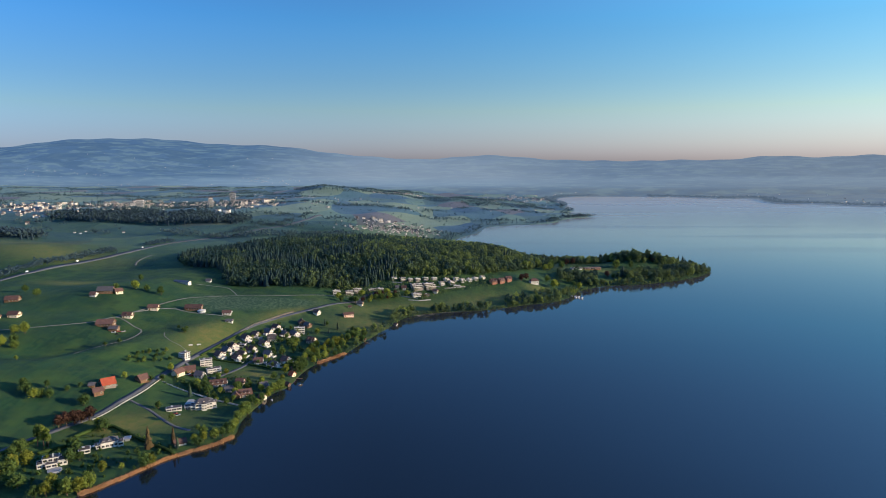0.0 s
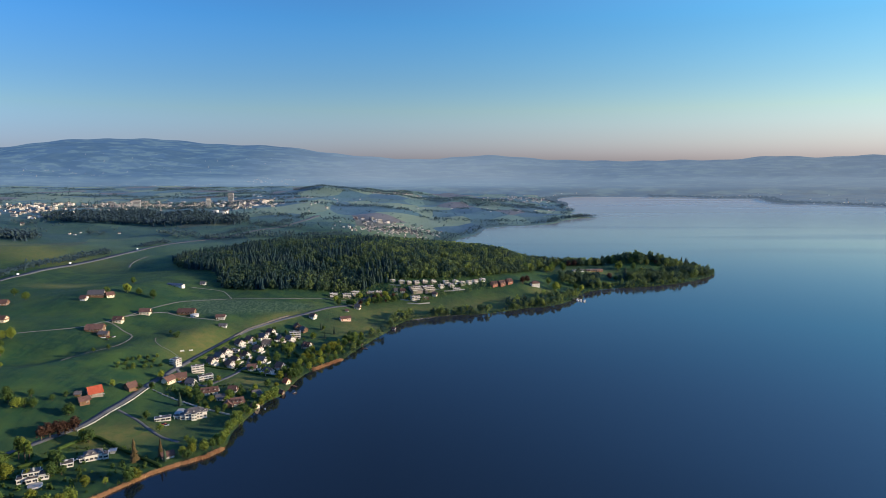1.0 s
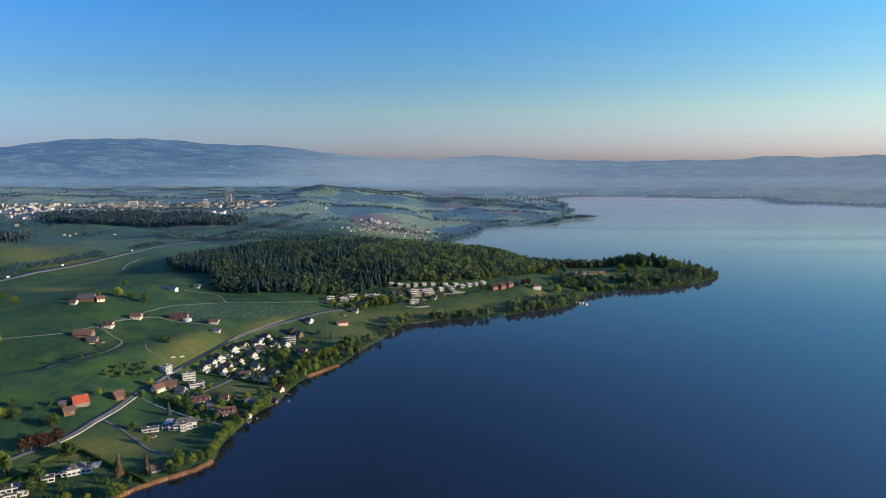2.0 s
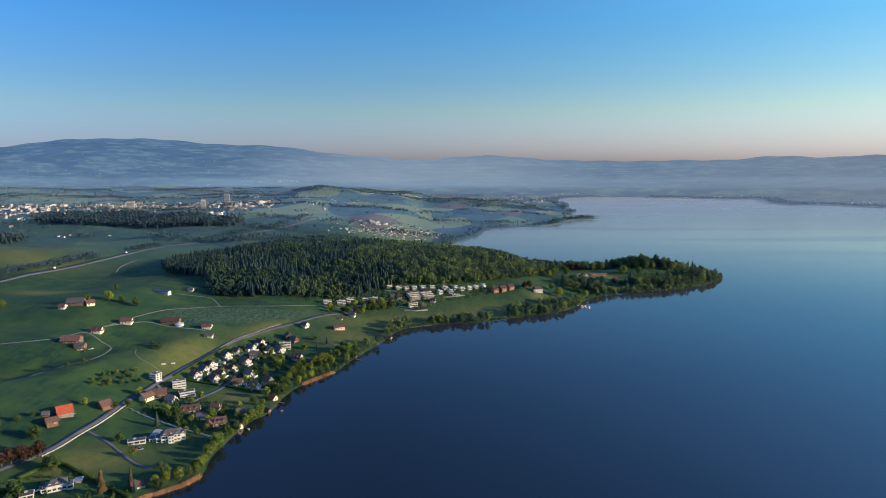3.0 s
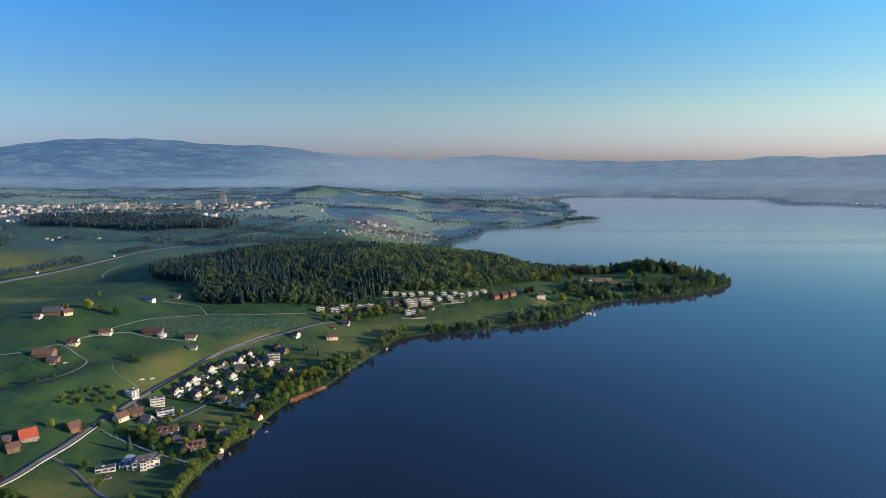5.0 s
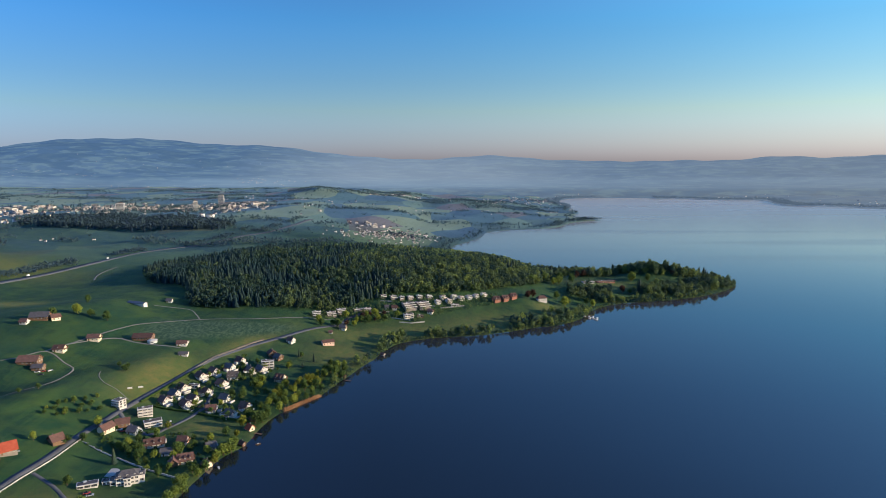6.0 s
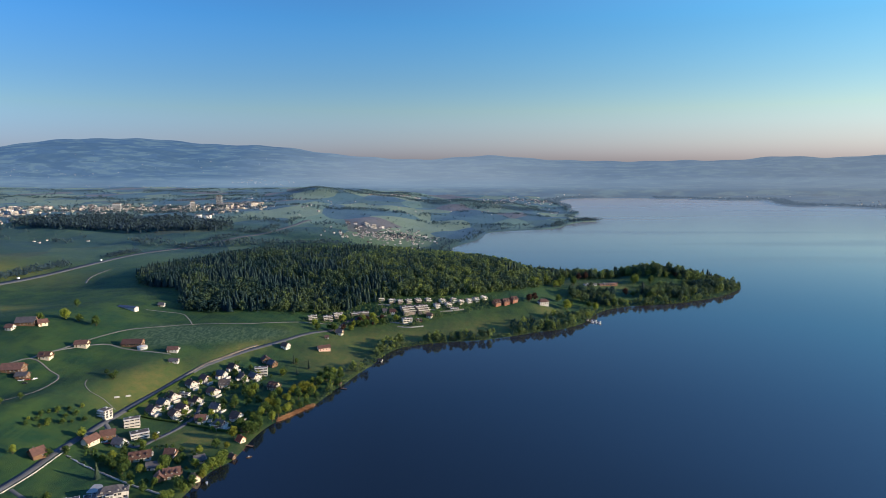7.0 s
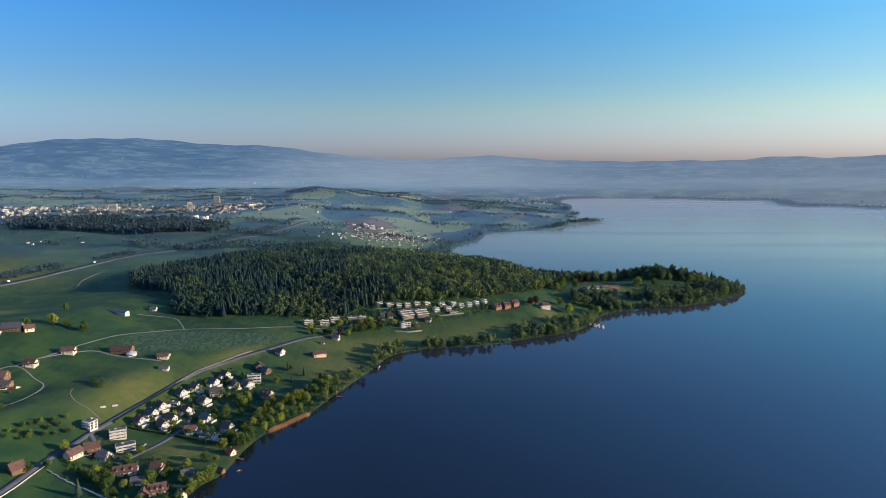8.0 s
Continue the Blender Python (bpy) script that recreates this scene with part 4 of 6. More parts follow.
def gable_house(x, y, turn, w=11.0, d=8.5, eave=4.6, rise=3.6, walls=None, tiles=None, label="white house with a brown tiled gable roof", category="house",
                group="village houses", name="house", balconies=True, dormers=0, gable=None, windows=True, hip=False):
    """A house with its ridge along its own x; the gable at +x looks to the lake."""
    walls, tiles = walls or WHITE, tiles or TILE_BROWN
    w, d, eave, rise = w * 0.70, d * 0.81, max(2.0, eave * 0.68), rise * 0.76
    z0, z1 = lowest(x, y, turn, w, d)
    root = thing(name, x, y, turn, label, category, group, z=z0 + 0.6 * (z1 - z0))
    low = -(z1 - z0) - 0.6
    body = Solid()
    if hip:
        body.box(-w / 2, w / 2, -d / 2, d / 2, low, eave)
    else:
        body.prism([(-d / 2, low), (d / 2, low), (d / 2, eave), (0, eave + rise), (-d / 2, eave)], -w / 2, w / 2)
    wall = part("wall", body, walls, root)
    if gable and not hip:
        g = Solid().prism([(-d / 2 + 0.1, eave), (d / 2 - 0.1, eave), (0, eave + rise - 0.15)], w / 2 - 0.05, w / 2 + 0.08)
        part("gable_cladding", g, gable, wall)
    over, k, t = 0.95, rise / (d / 2), 0.28
    r = Solid()
    if hip:
        r.hip(-w / 2 - over, w / 2 + over, -d / 2 - over, d / 2 + over, eave + 0.02, eave + rise, min(d / 2, w / 2 - 0.5))
        r.box(-w / 2 - over, w / 2 + over, -d / 2 - over, d / 2 + over, eave - 0.15, eave + 0.01)
    else:
        e = d / 2 + over
        lo = eave - over * k
        r.prism([(-e, lo + 0.03), (0, eave + rise + 0.03), (e, lo + 0.03), (e, lo + 0.03 + t), (0, eave + rise + 0.03 + t), (-e, lo + 0.03 + t)][::-1], -w / 2 - 0.7, w / 2 + 0.7)
    roof = part("roof", r, tiles, root)
    cx, cy = -w * 0.18, d * 0.16
    part("chimney", Solid().box(cx - 0.28, cx + 0.28, cy - 0.28, cy + 0.28, eave + rise * 0.5, eave + rise + 0.6).box(cx - 0.36, cx + 0.36, cy - 0.36, cy + 0.36, eave + rise + 0.605, eave + rise + 0.72),
         TILE_DARK, roof)
    for i in range(dormers):
        dx = -w / 2 + (i + 0.5) * w / dormers
        dm = Solid().prism([(-d / 2 + 0.2, eave + 0.2), (-d * 0.12, eave + 0.2), (-d * 0.12, eave + rise * 0.86), (-d / 2 + 0.2, eave + rise * 0.66)], dx - 0.65, dx + 0.65)
        dorm = part("dormer", dm, TIMBER if tiles is TILE_RED else tiles, roof)
        window(dorm, 0.8, 0.7, (dx, -d / 2 + 0.2, eave + 0.9), 0)
    if windows:
        storeys = max(1, round((eave - 0.2) / 2.3))
        for f in range(storeys):
            zc = min(1.35, eave * 0.5) + f * 2.3
            for i in range(max(1, round(w / 3.2))):
                xc = -w / 2 + (i + 0.5) * w / max(1, round(w / 3.2))
                if f == 0 and i == 0:
                    door = part("door", Solid().box(-0.5, 0.5, -0.09, 0.03, 0, min(2.1, eave - 0.1)), TIMBER, root, at=(xc, -d / 2, 0.05))
                    part("handle", Solid().box(0.32, 0.42, -0.14, -0.09, 1.0, 1.06), METAL, door)
                else:
                    window(root, 1.1, 1.2, (xc, -d / 2, zc), 0)
            for j in range(max(1, round(d / 3.4))):
                yc = -d / 2 + (j + 0.5) * d / max(1, round(d / 3.4))
                window(root, 1.3, 1.3, (w / 2, yc, zc), 90)
        if not hip and rise > 2.6:
            window(root, 1.6, 1.4, (w / 2 + (0.08 if gable else 0), 0, eave + rise * 0.32), 90)
        if balconies and eave > 2.6:
            balcony(root, d * 0.8, (w / 2, 0, 2.3), 90, TIMBER if walls is not WHITE else WHITE)
    return root


def flat_house(x, y, turn, w, d, storeys=2, walls=None, label="white modern flat-roofed house", category="house", group="village houses", step=0.0, band=True, roof_mat=None, name="house", high=2.75, trim=None):
    """A flat-roofed house or block: storeys with window strips, projecting white floor slabs and balcony parapets; step sets each storey back."""
    walls = walls or WHITE
    trim = trim or walls
    w, d, high, step = w * 0.76, d * 0.78, high * 0.84, step * 0.8
    z0, z1 = lowest(x, y, turn, w, d)
    root = thing(name, x, y, turn, label, category, group, z=z0 + 0.6 * (z1 - z0))
    low = -(z1 - z0) - 0.6
    for f in range(storeys):
        y0 = -d / 2 + f * step
        b = Solid().box(-w / 2, w / 2, y0, d / 2, low if f == 0 else f * high + 0.002, f * high + high)
        wall = part("wall", b, walls, root)
        n = max(2, round(w / 3.6))
        for i in range(n):
            window(wall, w / n - 0.45, high * 0.7, (-w / 2 + (i + 0.5) * w / n, y0, f * high + high * 0.52), 0)
        n = max(1, round((d / 2 - y0) / 4.0))
        for i in range(n):
            yc = y0 + (i + 0.5) * (d / 2 - y0) / n
            window(wall, 1.9, 1.6, (w / 2, yc, f * high + high * 0.52), 90)
        if band:
            top = f * high + high
            s = Solid().box(-w / 2 - 0.3, w / 2 + 0.3, y0 - 1.5, y0 - 0.02, top - 0.22, top)
            if f < storeys - 1:
                s.box(-w / 2 - 0.3, w / 2 + 0.3, y0 - 1.5, y0 - 1.38, top + 0.002, top + 0.55)
            part("balcony", s, trim, root)
    h = storeys * high
    y0 = -d / 2 + (storeys - 1) * step
    roof = part("roof", Solid().box(-w / 2 - 0.35, w / 2 + 0.35, y0 - 0.35, d / 2 + 0.35, h + 0.003, h + 0.35), trim, root)
    part("roof_gravel", Solid().box(-w / 2 + 0.1, w / 2 - 0.1, y0 + 0.1, d / 2 - 0.1, h + 0.34, h + 0.42), roof_mat or FLAT_ROOF, roof)
    part("roof_hatch", Solid().box(-w * 0.2, -w * 0.2 + 1.6, d * 0.12, d * 0.12 + 1.4, h + 0.425, h + 1.1), GREY, roof)
    return root


# the housing estate between the road and the lake
ESTATE = [(-227, 598, -14, 0), (-224, 611, -14, 1), (-222, 623, -16, 0), (-216, 648, -14, 0), (-209, 661, -12, 0), (-199, 675, -12, 1), (-195, 694, -20, 0),
          (-194, 639, -10, 0), (-202, 621, -14, 2), (-207, 607, -14, 2), (-208, 595, -12, 0), (-185, 590, 30, 0), (-181, 611, -20, 1), (-167, 583, -5, 1),
          (-160, 599, -8, 0), (-180, 677, -25, 3), (-171, 681, -15, 1)]
for x, y, turn, look_of in ESTATE:
    tiles, words = ((TILE_BROWN, "white rendered house with a brown tiled gable roof"), (TILE_DARK, "white rendered house with a dark slate gable roof"),
                    (TILE_RED, "white house with a dull red tiled gable roof"), (FLAT_ROOF, "white house with a pale grey gable roof"))[look_of]
    if look_of == 2:
        tiles = TILE_BROWN
    home = gable_house(x, y, turn - 18 + rng.normal() * 7, 9.8 + 2 * rng.random(), 7.6 + 1.2 * rng.random(), 3.6 + 1.3 * rng.random(), 3.7, WHITE, tiles, words)
    # a conservatory or garage on one side and a walled terrace towards the lake
    side = -1 if rng.random() < 0.6 else 1
    annex = part("annexe", Solid().box(-1.5, 2.5, min(side * 3.6, side * 6.6), max(side * 3.6, side * 6.6), -2.0, 2.1), WHITE, home)
    part("annexe_roof", Solid().box(-1.7, 2.7, min(side * 3.6, side * 6.8), max(side * 3.6, side * 6.8), 2.104, 2.3), FLAT_ROOF if rng.random() < 0.5 else TILE_BROWN, annex)
    deck = part("terrace", Solid().box(4.8, 8.2, -3.2, 2.6, -3.0, 0.1), PAVING, home)
    part("parapet", Solid().box(8.0, 8.2, -3.2, 2.6, 0.104, 0.8).box(4.8, 8.0, -3.2, -3.05, 0.104, 0.8), WHITE, deck)
gable_house(-189, 656, 8, 13, 11, 5.4, 4.2, WHITE, FLAT_ROOF, "large white house with a pale grey gable roof")
flat_house(-215, 630, -6, 12, 5, 1, WHITE, "row of low white garages among the houses", "garage", band=False, name="garage")
flat_house(-168, 582, 165, 16, 7, 1, WHITE, "long low white flat-roofed bungalow")
flat_house(-167, 691, 12, 15, 9, 3, WHITE, "white terraced villa with broad balconies", step=1.5)
gable_house(-171, 720, -60, 11, 9, 5, 3.6, TIMBER, TILE_BROWN, "brown timber chalet with a tiled roof", balconies=False)
gable_house(-163, 714, -30, 10, 9, 4.6, 3.8, TIMBER, TILE_DARK, "dark timber chalet with a slate roof")
gable_house(-147, 661, -20, 12, 10, 5.2, 4.4, CREAM, TILE_BROWN, "cream villa with a brown roof among trees", dormers=2)
gable_house(-160, 755, -30, 10, 8, 4.8, 3.4, WHITE, TILE_BROWN, "white cottage with a brown roof by the road")
gable_house(-122, 766, 26, 18, 9, 4.6, 2.4, PINK, TILE_BROWN, "long pink house with a flat-pitched roof", balconies=False)
gable_house(-114, 820, -10, 10, 8, 5, 3.4, CREAM, TILE_DARK, "cream house with a dark roof among trees")
gable_house(-125, 800, 0, 5, 4, 2.4, 1.6, WHITE, TILE_BROWN, "small white garden shed", "shed", balconies=False)
gable_house(-146, 577, 10, 7, 5, 2.6, 2.2, TIMBER, TILE_BROWN, "small brown timber garden house", "shed", balconies=False)
gable_house(-144, 561, -35, 7, 6, 3, 3.4, CREAM, TILE_RED, "small boathouse with a red gable roof on the shore", "boathouse", balconies=False, name="boathouse")
gable_house(-142, 536, -30, 6, 4, 2.4, 1.8, TIMBER, TILE_BROWN, "small brown boathouse standing at the water", "boathouse", balconies=False, name="boathouse")

# villas and houses at the near end of the village
def villa(x, y, turn, blocks, label, category="villa", name="villa", roof_mat=None):
    """A house of several joined blocks (x0, x1, y0, y1, top, roof), each with its own roof: flat with a white edge, or hipped with dormers."""
    x0, x1, y0, y1 = (f(b[i] for b in blocks) for i, f in ((0, min), (1, max), (2, min), (3, max)))
    g0, g1 = lowest(x, y, turn, x1 - x0, y1 - y0)
    root = thing(name, x, y, turn, label, category, "village houses", z=g0 + 0.6 * (g1 - g0))
    for k, (a, b, c, d, top, kind) in enumerate(blocks):
        wall = part("wall", Solid().box(a, b, c, d, -(g1 - g0) - 0.7 - 0.02 * k, top), WHITE, root)
        for f in range(max(1, int(top / 2.5))):
            zc = 1.35 + 2.5 * f
            n = max(1, round((b - a) / 2.6))
            for i in range(n):
                window(wall, (b - a) / n - 0.7, 1.5, (a + (i + 0.5) * (b - a) / n, c, zc), 0)
            n = max(1, round((d - c) / 2.8))
            for i in range(n):
                window(wall, 1.5, 1.5, (b, c + (i + 0.5) * (d - c) / n, zc), 90)
            if f and kind != "low":
                deck = part("balcony", Solid().box(a - 0.1, b + 0.1, c - 1.3, c - 0.02, 2.5 * f - 0.25, 2.5 * f), WHITE, root)
                part("parapet", Solid().box(a - 0.1, b + 0.1, c - 1.3, c - 1.2, 2.5 * f + 0.003, 2.5 * f + 0.8), WHITE, deck)
        if kind == "hip":
            r = Solid().hip(a - 0.6, b + 0.6, c - 0.6, d + 0.6, top + 0.02, top + min(b - a, d - c) * 0.36, min(b - a, d - c) * 0.45)
            roof = part("roof", r, roof_mat or TILE_DARK, root)
            part("eaves", Solid().box(a - 0.7, b + 0.7, c - 0.7, d + 0.7, top - 0.16, top + 0.016), WHITE, roof)
            for i in range(max(1, round((b - a) / 4))):
                dx = a + (i + 0.5) * (b - a) / max(1, round((b - a) / 4))
                dorm = part("dormer", Solid().box(dx - 0.6, dx + 0.6, c + 0.5, c + 2.2, top + 0.1, top + 1.35), WHITE, roof)
                part("dormer_roof", Solid().box(dx - 0.75, dx + 0.75, c + 0.35, c + 2.3, top + 1.354, top + 1.5), roof_mat or TILE_DARK, roof)
                window(dorm, 0.8, 0.8, (dx, c + 0.5, top + 0.75), 0)
        else:
            roof = part("roof", Solid().box(a - 0.4, b + 0.4, c - 0.4, d + 0.4, top + 0.003, top + 0.3), WHITE, root)
            part("roof_gravel", Solid().box(a - 0.1, b + 0.1, c - 0.1, d + 0.1, top + 0.29, top + 0.36), FLAT_ROOF, roof)
            part("rooflight", Solid().box(a + 0.8, a + 1.7, d - 1.8, d - 0.9, top + 0.363, top + 0.7), GLASS, roof)
    part("chimney", Solid().box(-0.4, 0.4, 0.2, 0.9, blocks[0][4] - 0.3, blocks[0][4] + 2.6), GREY, root)
    return root


villa(-258, 381, 28, [(-6, 3, -1, 5, 5.0, "flat"), (3.05, 8, -3, 3, 3.4, "low"), (-9, -6.05, -3, 3, 2.9, "low"), (-4, 2.5, -5, -1.05, 2.7, "low"), (-2, 4, 5.05, 8, 3.2, "low")],
      "white modern villa of stepped flat-roofed cubes")
pool = thing("garden_terrace", -253, 374, 28, "curved white garden terrace with a low parapet", "terrace")
part("parapet", Solid().tube(0, 0, -2.0, 0.7, 4.2, 4.2, 24), WHITE, pool)
part("paving", Solid().tube(0, 0, 0.703, 0.78, 3.8, 3.8, 24), PAVING, pool)
villa(-236, 409, 32, [(-5.5, 5, -3, 4, 4.0, "hip"), (-8.6, -5.55, -2, 2.6, 2.7, "hip"), (5.05, 8.5, -4, 1.5, 2.8, "low")], "white villa with a dark hipped roof and dormers")
flat_house(-248, 399, 30, 9, 8, 1, WHITE, "low white flat-roofed annexe with a garage", band=False)
gable_house(-228, 418, 20, 4.5, 4.5, 2.3, 1.2, METAL, METAL, "small grey metal garden pavilion", "pavilion", balconies=False, windows=False, name="pavilion", hip=True)
gable_house(-189, 415, 35, 11, 7, 3.4, 2.6, WHITE, TILE_BROWN, "small white lakeside cottage with brown roof", balconies=False)
gable_house(-281, 491, 42, 14, 13, 3.8, 5.2, TAUPE, TILE_RED, "farmhouse with a bright red tiled roof")
gable_house(-281, 476, 42, 10, 9, 4.2, 2.8, TIMBER, TILE_BROWN, "small timber house with a brown roof")
gable_house(-290, 484, 15, 6, 4, 2.6, 1.6, TIMBER, TILE_DARK, "small dark timber shed", "shed", balconies=False)
gable_house(-263, 513, 56, 11, 10, 4.2, 4.0, TIMBER, TILE_BROWN, "brown timber chalet with a tiled roof beside the road")
flat_house(-253, 578, -24, 9.5, 8, 3, WHITE, "white three-storey block beside the road", "apartment house", high=2.4)
flat_house(-231, 574, 26, 14, 8, 3, WHITE, "white three-storey terraced block", "apartment house", step=1.2, high=2.3)
flat_house(-218, 559, 32, 16, 8, 2, WHITE, "long white flat-roofed house", "house", step=0.6, high=2.4)
gable_house(-244, 541, 70, 14, 8, 5.0, 3.6, CREAM, TILE_BROWN, "old inn with a long red-brown roof", balconies=False)
gable_house(-238, 553, 24, 13, 8, 4.6, 3.6, TIMBER, TILE_BROWN, "barn with a red-brown tiled roof", "barn", balconies=False)
gable_house(-226, 545, -10, 10, 7.5, 4.4, 3.6, WHITE, TILE_DARK, "white cottage with a dark roof")
gable_house(-203, 529, 22, 19, 8, 4.6, 3.8, WHITE, TILE_BROWN, "long white house with a brown roof and dormers", dormers=3)
gable_house(-189, 518, 15, 11, 7, 3.8, 3.0, WHITE, TILE_DARK, "white rendered house with a dark roof")
gable_house(-172, 508, 22, 14, 9, 4.6, 4.2, CREAM, TILE_BROWN, "brick house with a brown roof and dormers", dormers=3)
gable_house(-178, 503, 112, 9, 7, 4.0, 3.6, TIMBER, TILE_BROWN, "brown timber wing with a tiled roof", balconies=False)
gable_house(-162, 528, 30, 9, 8, 4.0, 3.4, WHITE, TILE_DARK, "white house with a dark roof near the shore")
gable_house(-185, 535, 0, 9, 8, 4.4, 3.6, PINK, TILE_BROWN, "pinkish house with a brown gable roof")
gable_house(-156, 505, -40, 8, 6, 2.8, 3.0, CREAM, TILE_BROWN, "small cream boathouse with a brown roof", "boathouse", balconies=False, name="boathouse")

# the large white lakeside mansion
villa(-197, 479, 24, [(-6, 7, -4, 4.5, 5.2, "hip"), (7.05, 10, -3, 3, 4.6, "hip"), (-9.5, -6.05, -2.5, 4, 3.4, "low"), (-1.5, 2.5, -6.4, -4.05, 5.0, "low"), (-14, -9.55, 0, 4, 2.7, "low")],
      "large white mansion with a dark hipped roof and dormers", "mansion", "mansion")
flat_house(-217, 470, 24, 15, 6, 1, WHITE, "low white garage wing beside the mansion", "garage", roof_mat=TILE_DARK, band=False, name="garage")

# farms on the slope
gable_house(-354, 624, 8, 23, 13, 4.4, 4.8, TIMBER, TILE_BROWN, "large brown timber barn with a broad roof", "barn", balconies=False, name="barn", gable=TIMBER)
gable_house(-342, 617, 8, 12, 9, 4, 2.6, TIMBER, TILE_DARK, "low timber lean-to of the barn", "barn", balconies=False, name="barn")
gable_house(-347, 655, 5, 13, 9, 4.8, 3.4, CREAM, TILE_BROWN, "cream farmhouse with a brown roof", dormers=1)
gable_house(-334, 688, 8, 15, 9, 5.0, 3.2, CREAM, TILE_BROWN, "cream farmhouse beside the lane")
gable_house(-295, 706, 5, 26, 12, 4.0, 4.0, TIMBER, TILE_BROWN, "long brown timber barn", "barn", balconies=False, name="barn")
gable_house(-254, 700, 10, 13, 8, 4.4, 2.4, WHITE, TILE_BROWN, "white house with a flat brown roof")
gable_house(-244, 679, 5, 11, 6, 2.8, 1.8, WHITE, TILE_DARK, "low white shed with a dark roof", "shed", balconies=False)
gable_house(-402, 714, 10, 24, 13, 4.6, 5.0, TIMBER, TILE_DARK, "dark timber farm barn", "barn", balconies=False, name="barn")
gable_house(-388, 716, 40, 11, 9, 4.4, 3.4, CREAM, TILE_BROWN, "cream farmhouse with a brown roof")
gable_house(-409, 700, 0, 9, 7, 4.0, 3.0, WHITE, TILE_BROWN, "small white farm cottage")
gable_house(-497, 690, 10, 20, 11, 4.6, 4.2, TIMBER, TILE_BROWN, "red-brown roofed farm barn", "barn", balconies=False, name="barn")
gable_house(-453, 629, 5, 14, 10, 4.8, 3.6, CREAM, TILE_BROWN, "cream farmhouse with a brown roof")
gable_house(-466, 618, 5, 12, 9, 4.4, 3.4, CREAM, TILE_BROWN, "cream house with a brown roof")
gable_house(-350, 806, -20, 34, 7.0, 3.0, 1.6, WHITE, SLATE_BLUE, "long low white stable with a dark roof", "stable", balconies=False, name="stable", windows=False)
gable_house(-327, 838, 0, 9, 7, 3.6, 2.4, WHITE, TILE_DARK, "small white house below the wood")
tank = thing("slurry_tank", -284, 701, 0, "round pale concrete slurry tank with a cone roof", "tank")
part("tank_wall", Solid().tube(0, 0, -1.5, 2.2, 4.6, 4.6, 28), GREY, tank)
part("cover", Solid().tube(0, 0, 2.204, 3.4, 4.8, 0.3, 28), WHITE, tank, "pale cone cover")

# terraced houses below the wood
TERRACES = [(-151, 848, 4, 13, 9, 3), (-134, 856, 4, 14, 9, 3), (-124, 869, 8, 14, 9, 3), (-104, 881, 6, 15, 7, 1), (-93, 884, 6, 12, 7, 1), (-75, 914, 10, 9, 8, 2),
            (-61, 913, 10, 11, 8, 2), (-50, 913, 8, 8, 8, 2), (-39, 916, 12, 9, 8, 2), (-27, 921, 14, 9, 8, 2), (-14, 925, 14, 9, 8, 2)]
# taupe walls under white bands: shade of the recessed fronts put into the colour
for x, y, turn, w, d, f in TERRACES:
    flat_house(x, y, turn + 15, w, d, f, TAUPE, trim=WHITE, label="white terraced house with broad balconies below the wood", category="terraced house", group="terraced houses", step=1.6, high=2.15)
for x, y, n in ((-39, 893, 3), (-21, 899, 3)):
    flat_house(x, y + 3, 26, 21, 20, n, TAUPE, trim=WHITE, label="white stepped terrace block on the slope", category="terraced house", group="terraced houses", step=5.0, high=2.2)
flat_house(-39, 874, 24, 16, 8, 2, WHITE, "white modern house on the slope", group="terraced houses")
gable_house(-58, 889, 0, 9, 7, 4.2, 3.2, CREAM, TILE_BROWN, "cream cottage below the terraces", group="terraced houses")
gable_house(-68, 890, 10, 7, 6, 3.4, 2.6, WHITE, TILE_DARK, "small white cottage below the terraces", group="terraced houses")
gable_house(-11, 890, -20, 9, 8, 4.4, 3.2, CREAM, TILE_BROWN, "ochre house with a brown roof on the slope", group="terraced houses")
flat_house(-24, 878, 8, 10, 6, 1, TIMBER, "low brown flat-roofed house", group="terraced houses", band=False)
ROWS = [(-2, 915, 18), (13, 921, 18), (5, 928, 18), (20, 934, 20), (30, 933, 22), (41, 939, 22), (51, 945, 24), (62, 953, 24)]
for x, y, turn in ROWS:
    flat_house(x, y, turn + 14, 8.5, 9, 2, WHITE, label="white terraced house in a row with reddish roof", category="terraced house", group="terraced houses", step=2.2, roof_mat=TILE_BROWN, high=2.3)
flat_house(21, 914, 14, 13, 6, 1, WHITE, "low white terrace house", group="terraced houses")
for x, y, turn in ((79, 940, 30), (91, 944, 32), (103, 951, 34)):
    gable_house(x, y, turn, 13, 11, 5.2, 4.4, BRICK, TILE_BROWN, "red brick house with brown gable roofs", group="brick houses", dormers=2)
gable_house(145, 958, 18, 19, 9.5, 6.6, 4.4, WHITE, TILE_BROWN, "white country house with a dark red hipped roof", "country house", hip=True, balconies=False)
flat_house(243, 1096, 16, 26, 10, 1, GREY, "low grey modern pavilion in the park", "pavilion", band=False, name="pavilion")
flat_house(274, 1107, 16, 42, 10, 1, BRICK, "long red flat-roofed pavilion in the park", "pavilion", band=False, name="pavilion")

